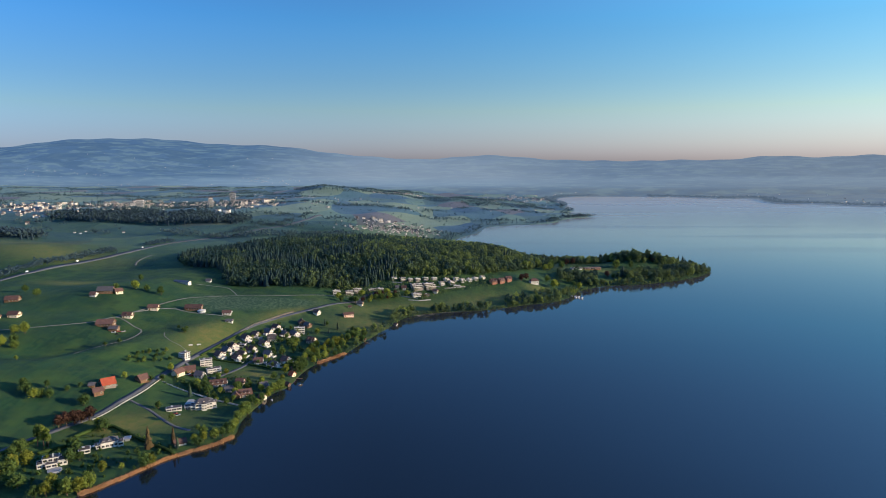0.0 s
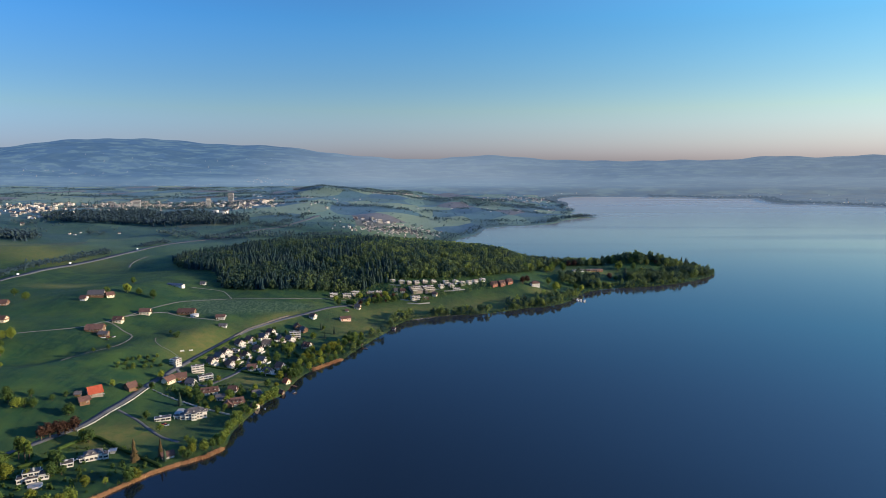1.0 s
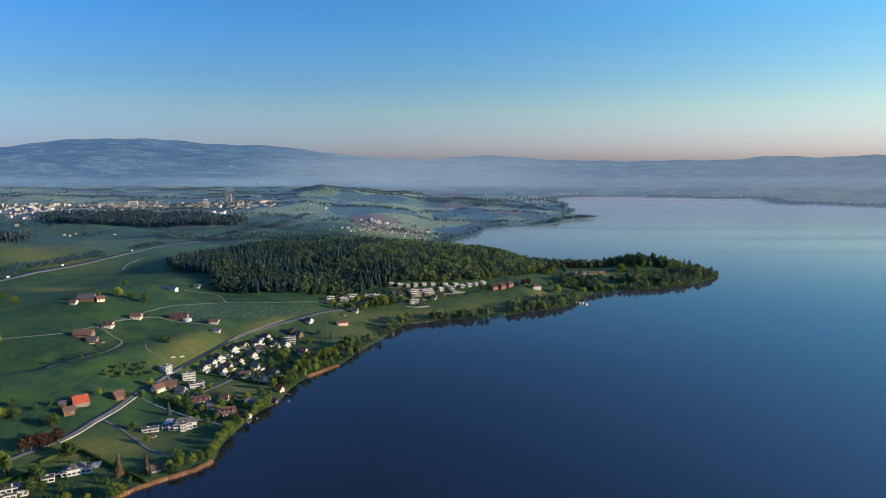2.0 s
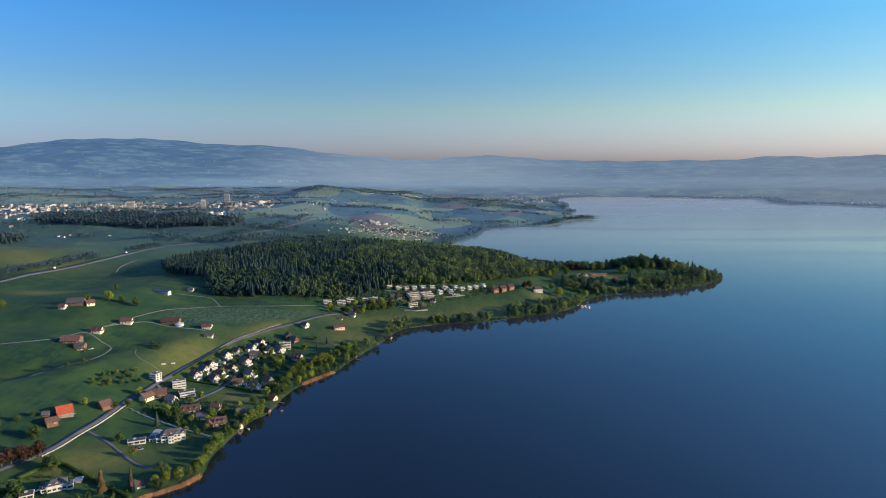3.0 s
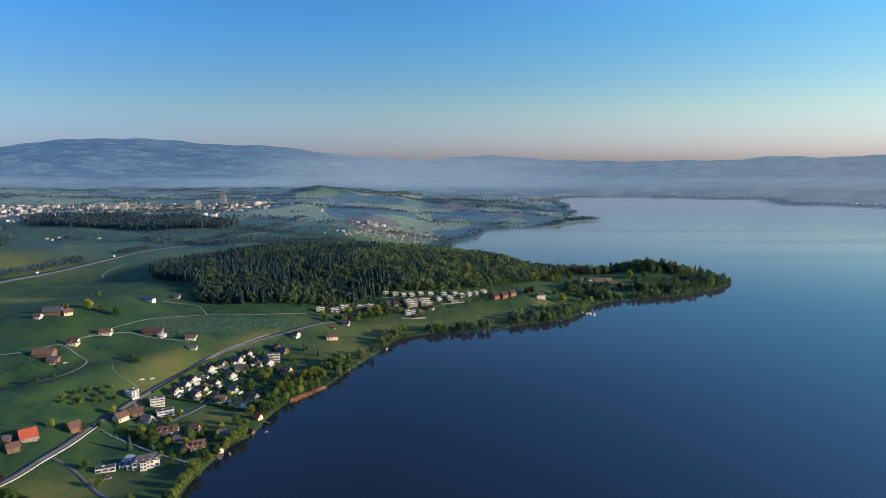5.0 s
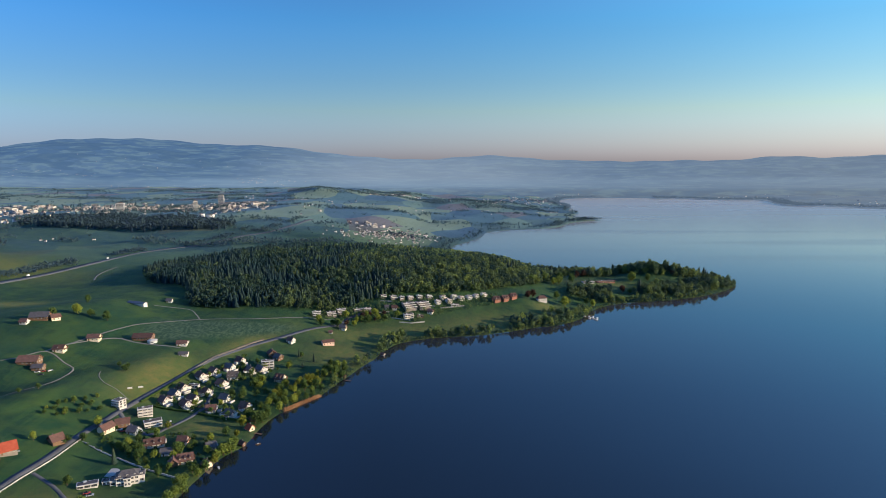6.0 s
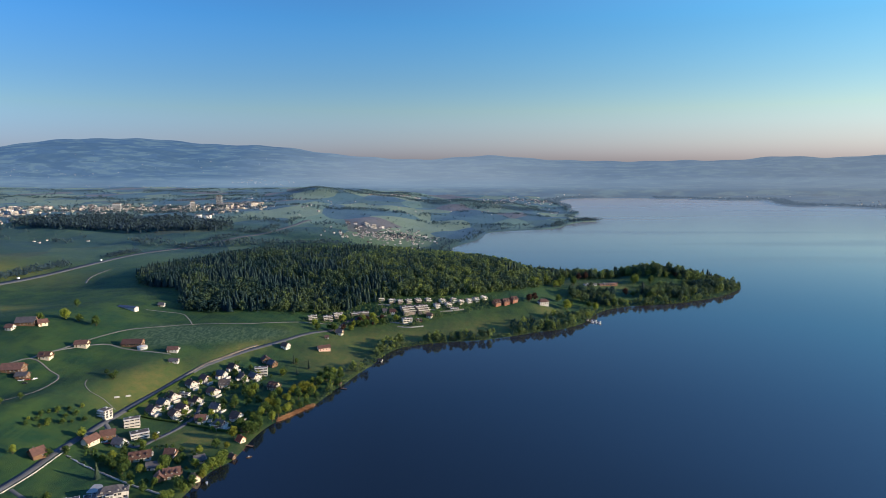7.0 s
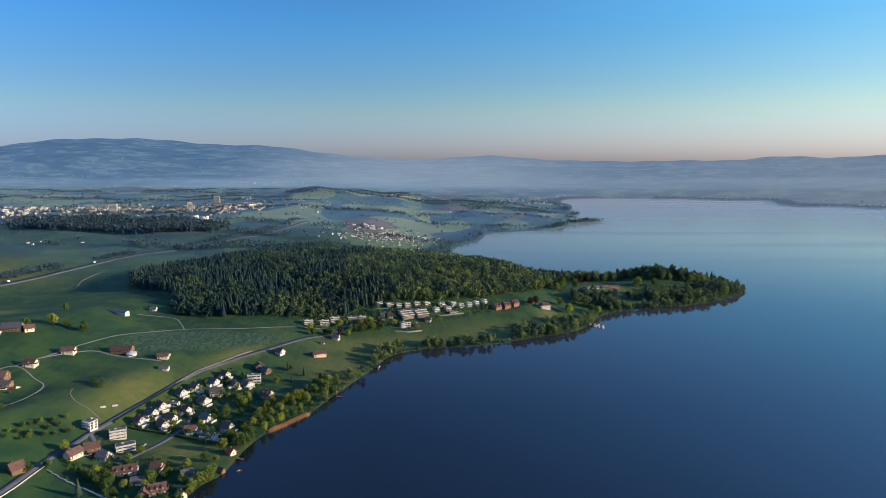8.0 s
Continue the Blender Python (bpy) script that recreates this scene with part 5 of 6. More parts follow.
# far town and villages
FAR_KINDS = []
for k, (w, d, h, pitched, wm, rm) in enumerate(((14, 11, 7, 4, FAR_WALL, FAR_TILE), (12, 10, 6, 4, FAR_WALL, FAR_TILE), (13, 10, 7, 4, FAR_WALL, FAR_TILE), (24, 13, 11, 0, FAR_WALL, FLAT_ROOF),
                                                (30, 14, 14, 0, FAR_WALL, FLAT_ROOF), (20, 14, 17, 0, FAR_WALL, FLAT_ROOF), (38, 20, 10, 0, FAR_WALL, FLAT_ROOF))):
    proto = thing("town_house" if pitched else "apartment_building", 0, -2500 - 60 * k, 0, "distant pale house with a pitched roof" if pitched else "distant pale apartment building with a flat roof",
                  "house" if pitched else "apartment building", "town buildings", z=-60)
    part("wall", Solid().prism([(-d / 2, -4), (d / 2, -4), (d / 2, h), (0, h + pitched * 0.97), (-d / 2, h)], -w / 2, w / 2) if pitched else Solid().box(-w / 2, w / 2, -d / 2, d / 2, -4, h), wm, proto)
    if pitched:
        e = d / 2 + 0.7
        lo = h - 0.7 * pitched / (d / 2)
        part("roof", Solid().prism([(-e, lo), (0, h + pitched), (e, lo), (e, lo + 0.4), (0, h + pitched + 0.4), (-e, lo + 0.4)][::-1], -w / 2 - 0.6, w / 2 + 0.6), rm, proto)
    else:
        part("roof", Solid().box(-w / 2 - 0.3, w / 2 + 0.3, -d / 2 - 0.3, d / 2 + 0.3, h + 0.004, h + 0.6).box(-2, 2, -2, 2, h + 0.604, h + 2.4), rm, proto)
    for f in range(int(h / 3)):
        part("window_band", Solid().box(-w / 2 + 1, w / 2 + 0.06, -d / 2 - 0.06, d / 2 - 1, f * 3 + 1.0, f * 3 + 2.3), GLASS, proto)
    FAR_KINDS.append(proto)


def settlement(n, a, b, spread, kinds, seed, size=0.9):
    """Houses strewn along a line from a to b."""
    r = np.random.default_rng(seed)
    for _ in range(n):
        u = r.random()
        x, y = (a[i] + (b[i] - a[i]) * u + r.normal() * spread[i] for i in (0, 1))
        if inland(x, y) < 15:
            continue
        z = ground_at(x, y) if y < 3990 else float(backdrop_height(np.array(x), np.array((y - 3960) / 900))) + 1
        m = Matrix.Translation((x, y, z)) @ Matrix.Rotation(r.normal() * 0.5 + (1.57 if r.random() < 0.3 else 0), 4, "Z") @ Matrix.Scale(size * (0.8 + 0.4 * r.random()), 4)
        copy_thing(FAR_KINDS[int(r.choice(kinds))], m)


settlement(230, (-1500, 1990), (-660, 2240), (60, 75), (3, 4, 5, 6, 3), 1, 0.50)
settlement(22, (-790, 2330), (-670, 2330), (30, 45), (4, 6, 6), 21, 0.75)
settlement(185, (-1480, 1950), (-620, 2190), (80, 100), (0, 1, 2, 3), 2, 0.50)
settlement(35, (-1330, 1750), (-1060, 1640), (60, 50), (0, 1, 2, 3), 3, 0.6)
settlement(85, (-225, 1630), (-60, 1770), (36, 50), (0, 1, 2, 2), 4, 0.36)
settlement(16, (-270, 1800), (-150, 1830), (30, 25), (3, 0), 12, 0.5)


def far_houses(places):
    """All the houses too far off to count, joined: plain gabled bodies with their roofs."""
    r = np.random.default_rng(31)
    vs, fw, fr = [], [], []
    for n, a, b, spread, size in places:
        for _ in range(n):
            u = r.random()
            x, y = (a[i] + (b[i] - a[i]) * u + r.normal() * spread[i] for i in (0, 1))
            if inland(x, y) < 12:
                continue
            z = ground_at(x, y) if y < 3990 else float(backdrop_height(np.array(x), np.array((y - 3960) / 900)))
            w, d, e, k, q = size * (9 + 9 * r.random() ** 2), size * (7 + 2 * r.random()), size * (4 + 3 * r.random()), size * 3, r.normal() * 0.5
            box = np.array([(i * w / 2, j * d / 2, zz) for zz in (-3, e) for i, j in ((-1, -1), (1, -1), (1, 1), (-1, 1))] + [(-w / 2, 0, e + k), (w / 2, 0, e + k)])
            c, sn = math.cos(q), math.sin(q)
            base = len(vs) * 10
            vs.append(np.stack([box[:, 0] * c - box[:, 1] * sn + x, box[:, 0] * sn + box[:, 1] * c + y, box[:, 2] + z], 1))
            fw += [[base + i for i in f] for f in ((0, 1, 5, 4), (1, 2, 6, 5), (2, 3, 7, 6), (3, 0, 4, 7))]
            fr += [[base + i for i in f] for f in ((4, 5, 9, 8), (6, 7, 8, 9), (5, 6, 9, 9), (7, 4, 8, 8))]
    faces = [tuple(dict.fromkeys(f)) for f in fw + fr]
    me = bpy.data.meshes.new("far_houses")
    me.from_pydata(np.concatenate(vs).tolist(), [], faces)
    me.materials.append(FAR_WALL)
    me.materials.append(FAR_TILE)
    for p in me.polygons[len(fw):]:
        p.material_index = 1 if len(p.vertices) == 4 else 0
    return tagged(new("far_houses", me), "tiny far houses and villages across the hazy plain", "houses", kind="stuff")


far_houses(((150, (-225, 1650), (-60, 1800), (36, 55), 0.40), (60, (-1480, 1960), (-620, 2200), (80, 100), 0.5), (60, (-420, 3290), (-130, 3420), (20, 30), 0.8), (60, (300, 3350), (560, 3560), (90, 130), 0.7), (35, (-900, 2500), (-100, 2500), (220, 280), 0.5), (45, (100, 2700), (480, 3200), (120, 200), 0.5),
            (60, (600, 3960), (2000, 3880), (200, 40), 0.5), (50, (1900, 3350), (2700, 2900), (120, 120), 0.6), (4, (-860, 1400), (-700, 1340), (60, 30), 0.4),
            (22, (-3000, 4330), (-2400, 4350), (120, 25), 0.32), (22, (-2300, 4140), (-1600, 4120), (90, 16), 0.32), (40, (-1350, 4250), (-1000, 4200), (70, 30), 0.34), (16, (-2600, 4520), (-1200, 4480), (150, 60), 0.3)))
def tower_block(x, y, turn, w, d, h, walls, label):
    """A tall block with a parapet, a plant room and a band of windows on each floor."""
    tower = thing("tower_block", x, y, turn, label, "tower block", "town towers")
    part("wall", Solid().box(-w / 2, w / 2, -d / 2, d / 2, -4, h), walls, tower)
    part("roof", Solid().box(-w / 2 - 0.4, w / 2 + 0.4, -d / 2 - 0.4, d / 2 + 0.4, h + 0.004, h + 1).box(-w / 4, w / 4, -d / 4, d / 4, h + 1.004, h + 3), FLAT_ROOF, tower)
    for f in range(int((h - 2) / 2.6)):
        part("window_band", Solid().box(w / 2 - 0.1, w / 2 + 0.1, -d / 2 + 1, d / 2 - 1, 1.6 + f * 2.6, 2.9 + f * 2.6), GLASS, tower)
        part("window_band", Solid().box(-w / 2 + 1, w / 2 - 1, -d / 2 - 0.1, -d / 2 + 0.1, 1.6 + f * 2.6, 2.9 + f * 2.6), GLASS, tower)
    return tower


tower_block(-836, 2430, 10, 20, 18, 31, GREY, "tall grey tower block standing over the town")
tower_block(-763, 2005, 25, 14, 16, 30, GREY, "dark grey tower block at the edge of the town")
tower_block(-988, 1990, 15, 22, 15, 27, GREY, "broad dark grey tower block in the town")
for x, y, r in ((-622, 1752, 11), (-652, 1766, 9)):
    silo = thing("storage_tank", x, y, 0, "round pale storage tank beside the town wood", "tank", "storage tanks")
    part("tank_wall", Solid().tube(0, 0, -2, 9, r, r, 28), FAR_WALL, silo)
    part("cover", Solid().tube(0, 0, 9.004, 10.5, r + 0.2, 1.0, 28), FLAT_ROOF, silo)
for proto in FAR_KINDS:
    for ob in (*proto.children_recursive, proto):
        bpy.data.objects.remove(ob)


# ---- single trees ----
for x, y in ((-279, 430), (-275, 433), (-272, 437), (-268, 441), (-283, 427)):
    tree("copper", x, y, 1.0, "in a row beside the road", "copper beeches")
for x, y in ((-329, 461), (-320, 457), (-316, 459), (-310, 460), (-334, 466), (-282, 458), (-400, 552), (-419, 580), (-412, 551), (-396, 787), (-378, 736), (-364, 736),
             (-395, 723), (-346, 734), (-481, 708), (-521, 746), (-412, 584), (-407, 561)):
    tree("oak", x, y, 0.6 + 0.3 * rng.random())
for x, y in ((-303, 472), (-319, 472), (-297, 480), (-276, 509), (-230, 470), (-312, 571), (-321, 562), (-212, 379), (-192, 494), (-229, 469), (-210, 450), (-274, 633),
             (-276, 630), (-185, 437), (-378, 522), (-273, 628), (-257, 515), (-283, 636)):
    tree("fruit", x, y, 0.7 + 0.4 * rng.random())
for x, y in ((-282, 402), (-278, 402), (-277, 404), (-284, 405), (-274, 401)):
    tree("poplar", x, y, 0.85 + 0.2 * rng.random(), "beside the villa garden", "poplars")
for x, y, s in ((-216, 499, 0.75), (-144, 724, 0.6), (-127, 716, 0.6), (-135, 700, 0.5), (-188, 409, 0.6)):
    tree("fir", x, y, s, "in a garden", "conifers")
for x, y in ((-199, 384), (-196, 387), (-223, 376), (-250, 385), (-275, 380), (-280, 366), (-276, 365), (-289, 386), (-286, 391), (-254, 398), (-260, 403), (-245, 388),
             (-256, 431), (-251, 429), (-229, 348), (-223, 350), (-221, 356), (-240, 345), (-246, 344), (-237, 352), (-270, 356), (-283, 372), (-262, 352), (-293, 375)):
    tree("maple" if rng.random() < 0.3 else "oak", x, y, 0.55 + 0.42 * rng.random(), "in a lakeside garden", "garden trees")
for x, y in ((-181, 487), (-205, 509), (-214, 514), (-219, 518), (-182, 520), (-208, 544), (-216, 532), (-253, 546), (-224, 520), (-211, 520), (-195, 512), (-168, 618), (-179, 623),
             (-166, 645), (-161, 653), (-148, 695), (-142, 726), (-147, 696), (-116, 683), (-172, 630), (-158, 625), (-160, 640), (-250, 523)):
    tree("oak", x, y, 0.42 + 0.3 * rng.random(), "between the village houses", "garden trees")
for x, y in ((-163, 476), (-161, 481), (-160, 464), (-160, 434), (-163, 428), (-159, 438), (-175, 423), (-179, 416), (-175, 414), (-154, 497), (-152, 511), (-146, 524),
             (-158, 549), (-145, 576), (-160, 455), (-158, 470), (-156, 490), (-150, 520), (-147, 531), (-164, 440), (-168, 425), (-160, 447)):
    tree("ash" if rng.random() < 0.4 else "oak", x, y, 0.45 + 0.35 * rng.random(), "on the lake shore", "shore trees")
for x, y in ((-290, 543), (-287, 551), (-280, 552), (-279, 549), (-288, 557), (-285, 561), (-281, 565), (-272, 556), (-270, 569), (-271, 579), (-274, 563), (-282, 545),
             (-268, 560), (-262, 566), (-292, 549), (-276, 571)):
    tree("fruit", x, y, 0.55 + 0.35 * rng.random(), "in an old orchard", "orchard trees")
for x, y in ((-139, 818), (-128, 828), (-102, 849), (-53, 873), (-96, 851), (-103, 838), (-87, 853), (-77, 861), (-112, 835), (-121, 826), (-82, 872), (-116, 858), (-145, 832), (-68, 864), (-92, 866)):
    tree("copper" if rng.random() < 0.2 else "oak", x, y, 0.55 + 0.3 * rng.random(), "on the slope below the terraces", "slope trees")
for x, y in ((141, 1044), (150, 1050), (190, 1072), (181, 1066), (168, 1078), (214, 1088), (196, 1090), (300, 1058), (322, 1122), (352, 1128), (215, 985), (178, 962), (186, 975), (172, 990), (222, 975)):
    tree("oak", x, y, 0.8 + 0.5 * rng.random(), "on the park lawns of the peninsula", "park trees")
for x, y in ((232, 1132), (245, 1140), (290, 1062), (125, 955), (133, 963), (402, 1150)):
    tree("copper", x, y, 1.1, "in the park on the peninsula", "park trees")
xy = sown(-236, -150, 578, 705, 12)
for x, y in xy[within(xy, [(-232, 590), (-165, 574), (-150, 600), (-158, 700), (-196, 708), (-222, 650)])]:
    if rng.random() < 0.75:
        tree("fruit", x, y, 0.6 + 0.5 * rng.random(), "in a garden of the housing estate", "estate garden trees")
BELT = [(-158, 556), (-150, 600), (-146, 640), (-138, 650), (-122, 660), (-112, 690), (-100, 720), (-78, 690), (-88, 660), (-108, 634), (-128, 598), (-139, 570)]
xy = sown(-170, -70, 550, 730, 8.0)
xy = xy[within(xy, BELT) & (inland(xy[:, 0], xy[:, 1]) > 2)]
for x, y in xy:
    tree("maple" if rng.random() < 0.12 else "ash" if rng.random() < 0.55 else "oak", x, y, 0.45 + 0.42 * rng.random() ** 1.5, "in the belt of trees along the shore", "shore belt trees")


for x, y, s in ((-207, 406, 1.0), (-193, 414, 0.8)):
    tree("larch", x, y, s, "in a lakeside garden", "larches")
for x, y, s in ((-281, 354, 1.05), (-277, 369, 1.1), (-262, 381, 0.6), (-230, 349, 0.9), (-243, 356, 0.8), (-200, 388, 0.7), (-174, 420, 0.7), (-152, 508, 0.55), (-147, 527, 0.5), (-150, 548, 0.5), (-120, 655, 0.9), (-117, 661, 0.8), (-205, 556, 0.6)):
    tree("maple", x, y, s, "in a lakeside garden", "maples")


# ---- hedges, shrubs, reeds ----
SHRUBS = [mesh_of("garden_shrub", *broad_crown(2.6, 3.2, 200 + k, 4, 60, 0.35, 0.0), HEDGE, None) for k in range(5)]
for me in SHRUBS:
    at = me.attributes.new("tone", "FLOAT", "POINT")
    at.data.foreach_set("value", np.full(len(me.vertices), 0.5, np.float32))
ESTATE_PLOT = [(-236, 590), (-165, 572), (-146, 575), (-150, 640), (-158, 700), (-196, 712), (-222, 650)]
GARDENS = [(-270, 355), (-230, 352), (-196, 384), (-185, 420), (-210, 418), (-232, 428), (-262, 420), (-286, 395)]
HAMLET = [(-250, 520), (-205, 500), (-156, 482), (-150, 520), (-165, 545), (-210, 552), (-240, 560)]
HOUSES = np.array([ob.location[:2] for ob in scene.objects if ob.parent is None and ob.type == "EMPTY" and "category" in ob and ob["category"] != "tree"])
hamlet_xy = sown(-250, -150, 482, 560, 10.5)
near_house = np.min(np.hypot(hamlet_xy[:, None, 0] - HOUSES[None, :, 0], hamlet_xy[:, None, 1] - HOUSES[None, :, 1]), axis=1)
for x, y in hamlet_xy[within(hamlet_xy, [(-246, 530), (-205, 505), (-168, 488), (-156, 500), (-152, 530), (-170, 545), (-205, 540)]) & (near_house > 6.0)]:
    tree("oak" if rng.random() < 0.6 else "fruit", x, y, 0.32 + 0.28 * rng.random(), "between the old village houses", "village trees")
xy = np.concatenate([sown(-290, -140, 350, 720, 6.4), sown(-290, -140, 350, 720, 10)])
rng.shuffle(xy)
xy = xy[within(xy, ESTATE_PLOT) | within(xy, GARDENS) | within(xy, HAMLET)]
clear = np.min(np.hypot(xy[:, None, 0] - HOUSES[None, :, 0], xy[:, None, 1] - HOUSES[None, :, 1]), axis=1)
off_road = np.min(np.hypot(xy[:, None, 0] - road_line[None, :, 0], xy[:, None, 1] - road_line[None, :, 1]), axis=1)
xy = xy[(clear > 4.6) & (off_road > 6) & (inland(xy[:, 0], xy[:, 1]) > 3)]
for x, y in xy[:295]:
    ob = tagged(new("garden_shrub", SHRUBS[int(rng.integers(5))]), "rounded leafy green garden shrub between the houses", "shrub", "garden shrubs")
    s = 0.6 + 0.9 * rng.random() ** 2
    ob.location, ob.rotation_euler, ob.scale = (x, y, ground_at(x, y) - 0.2), (0, 0, 6.28 * rng.random()), (s, s, s * (0.8 + 0.6 * rng.random()))


def hedge(points, high=1.8, wide=1.6, label="trimmed dark green garden hedge"):
    """A clipped hedge with an uneven leafy skin."""
    p = np.array(points, float)
    pieces = []
    for a, b in zip(p[:-1], p[1:]):
        run = np.hypot(*(b - a))
        for u in np.arange(0.5, run, 1.1):
            x, y = a + (b - a) * u / run
            z = ground_at(x, y)
            pieces.append((BALL_V * np.array([wide * 0.62, wide * 0.62, high * 0.58]) * (0.9 + 0.2 * rng.random()) + (x, y, z + high * 0.48), BALL_F))
            pieces.append(sprays(7, (x, y, z + high * 0.5), (wide * 0.65, wide * 0.65, high * 0.55), 0.35, rng, 0.8))
    v, f = joined(pieces)
    return tagged(new("hedge", mesh_of("hedge", v, f, HEDGE, np.full(len(v), 0.45))), label, "hedge", "hedges")


hedge([(-265, 417), (-260, 426)], 2.0, 2.6, "trimmed bright green garden hedge")
hedge([(-246, 434), (-216, 417), (-188, 402)], 2.2, 2.0)
hedge([(-259, 426), (-255, 436), (-246, 434)], 2.4, 2.2)
hedge([(-192, 583), (-169, 577), (-148, 573)], 1.8, 1.6)
hedge([(-234, 590), (-213, 587), (-201, 586)], 1.6, 1.4)
hedge([(-243, 592), (-230, 640), (-222, 668)], 1.8, 1.6, "dark hedge between the road and the houses")
hedge([(-262, 405), (-276, 392)], 2.0, 2.0)
hedge([(-300, 386), (-285, 412)], 2.0, 1.8)


def reeds(points, count, wide, label):
    """A belt of dry reed along the water: thousands of thin leaning blades."""
    p = np.array(points, float)
    seg = rng.integers(len(p) - 1, size=count)
    u = rng.random((count, 1))
    xy = p[seg] + (p[seg + 1] - p[seg]) * u + rng.standard_normal((count, 2)) * wide * 0.35
    z = np.maximum(height(xy[:, 0], xy[:, 1]), -0.6)
    h = 1.2 + 0.9 * rng.random(count)
    lean, ang = rng.standard_normal((count, 2)) * 0.25, rng.random(count) * 6.28
    side = np.stack([np.cos(ang), np.sin(ang)], 1) * 0.16
    a = np.column_stack([xy - side, z - 0.2])
    b = np.column_stack([xy + side, z - 0.2])
    c = np.column_stack([xy + lean, z + h])
    v = np.stack([a, b, c], 1).reshape(-1, 3)
    return tagged(new("reed_bed", mesh_of("reed_bed", v, np.arange(count * 3).reshape(-1, 3), REED)), label, "reeds", kind="stuff")


reeds([(-222, 350), (-217, 355), (-207, 369), (-191, 394), (-177, 407)], 9000, 2.4, "tawny dry reed belt along the garden shore")
reeds([(-175, 408), (-163, 418), (-156, 430)], 4500, 2.4, "tawny dry reed belt at the point")
reeds([(-127, 600), (-116, 616), (-105, 632)], 4500, 3.0, "tawny dry reed belt below the trees")

# ---- walls, fences, jetties, boats ----
def garden_wall(points, high, thick, material, label):
    root = thing("garden_wall", points[0][0], points[0][1], 0, label, "wall")
    for (ax, ay), (bx, by) in zip(points[:-1], points[1:]):
        run = math.hypot(bx - ax, by - ay)
        n = max(1, int(run / 6))
        for i in range(n):
            x0, y0, x1, y1 = ax + (bx - ax) * i / n, ay + (by - ay) * i / n, ax + (bx - ax) * (i + 1) / n, ay + (by - ay) * (i + 1) / n
            z0 = min(ground_at(x0, y0), ground_at(x1, y1))
            r = math.hypot(x1 - x0, y1 - y0)
            part("wall_section", Solid().box(0, r - 0.03, -thick / 2, thick / 2, -0.8, high).box(-0.02, r - 0.01, -thick / 2 - 0.08, thick / 2 + 0.08, high + 0.004, high + 0.14), material, root,
                 at=(x0 - points[0][0], y0 - points[0][1], z0 + 0.3 - root.location.z), turn=math.degrees(math.atan2(y1 - y0, x1 - x0)))
    return root


garden_wall([(-251, 522), (-232, 513), (-215, 506), (-190, 494), (-168, 485)], 0.9, 0.3, GREY, "long pale rendered garden wall round the park")

for line in ([(-60, 869), (-48, 868), (-36, 867)], [(-92, 873), (-78, 878), (-64, 882)], [(2, 904), (16, 909), (34, 917)], [(-50, 860), (-34, 860), (-18, 866)], [(-20, 908), (-4, 906)], [(-78, 905), (-62, 905)]):
    garden_wall(line, 1.1, 0.4, PAVING, "pale retaining wall of a terraced garden")

balustrade = thing("road_balustrade", -258, 448, 0, "white balustrade with posts along the road edge", "balustrade")
pick = [(x + 4.6 * sx, y + 4.6 * sy) for (x, y), (sx, sy) in zip(road_line, road_side) if 440 < y < 535]
post = Solid().box(-0.16, 0.16, -0.16, 0.16, -0.8, 0.85).box(-0.21, 0.21, -0.21, 0.21, 0.853, 0.95).mesh("post", WHITE)
for (ax, ay), (bx, by) in zip(pick[:-1], pick[1:]):
    run, turn = math.hypot(bx - ax, by - ay), math.degrees(math.atan2(by - ay, bx - ax))
    za, zb = ground_at(ax, ay) + 0.3, ground_at(bx, by) + 0.3
    rel = (ax + 258, ay - 448, za - balustrade.location.z)
    part("post", post, None, balustrade, at=rel, turn=turn)
    part("post", post, None, balustrade, at=((ax + bx) / 2 + 258, (ay + by) / 2 - 448, (za + zb) / 2 - balustrade.location.z), turn=turn)
    tilt = part("rail", Solid().box(0.17, run - 0.17, -0.09, 0.09, 0.30, 0.70), WHITE, balustrade, at=rel, turn=turn)
    tilt.rotation_euler.y = -math.atan2(zb - za, run)


def boat(x, y, turn, size, label="small white boat moored at the jetty", hull=None):
    root = thing("boat", x, y, turn, label, "boat", "moored boats", z=0)
    n, w, h = 7, 1.1 * size, 0.75 * size
    s = Solid()
    for i in range(n):
        u = i / (n - 1)
        half = w * (1 - u ** 2.6) + 0.02
        s.v += [((u - 0.5) * 5.4 * size, -half, h * (1 + 0.25 * u)), ((u - 0.5) * 5.4 * size, -half * 0.6, -0.3), ((u - 0.5) * 5.4 * size, half * 0.6, -0.3), ((u - 0.5) * 5.4 * size, half, h * (1 + 0.25 * u))]
    for i in range(n - 1):
        b = i * 4
        s.q += [(b, b + 4, b + 5, b + 1), (b + 1, b + 5, b + 6, b + 2), (b + 2, b + 6, b + 7, b + 3), (b + 3, b + 7, b + 4, b)]
    s.q.append((0, 1, 2, 3))
    part("hull", s, hull or WHITE, root)
    part("cabin", Solid().prism([(-w * 0.6, h), (w * 0.6, h), (w * 0.5, h + 0.7 * size), (-w * 0.5, h + 0.7 * size)], -0.9 * size, 0.8 * size), GREY, root)
    return root


def jetty(x, y, turn, run, label):
    root = thing("jetty", x, y, turn, label, "jetty", z=0)
    for i in range(int(run / 0.6)):
        part("plank", PLANK, None, root, at=(i * 0.6, 0, 0.55))
    for i in range(int(run / 4) + 1):
        for side in (-0.9, 0.9):
            part("pile", PILE, None, root, at=(i * 4.0 + 0.2, side, 0))
    return root


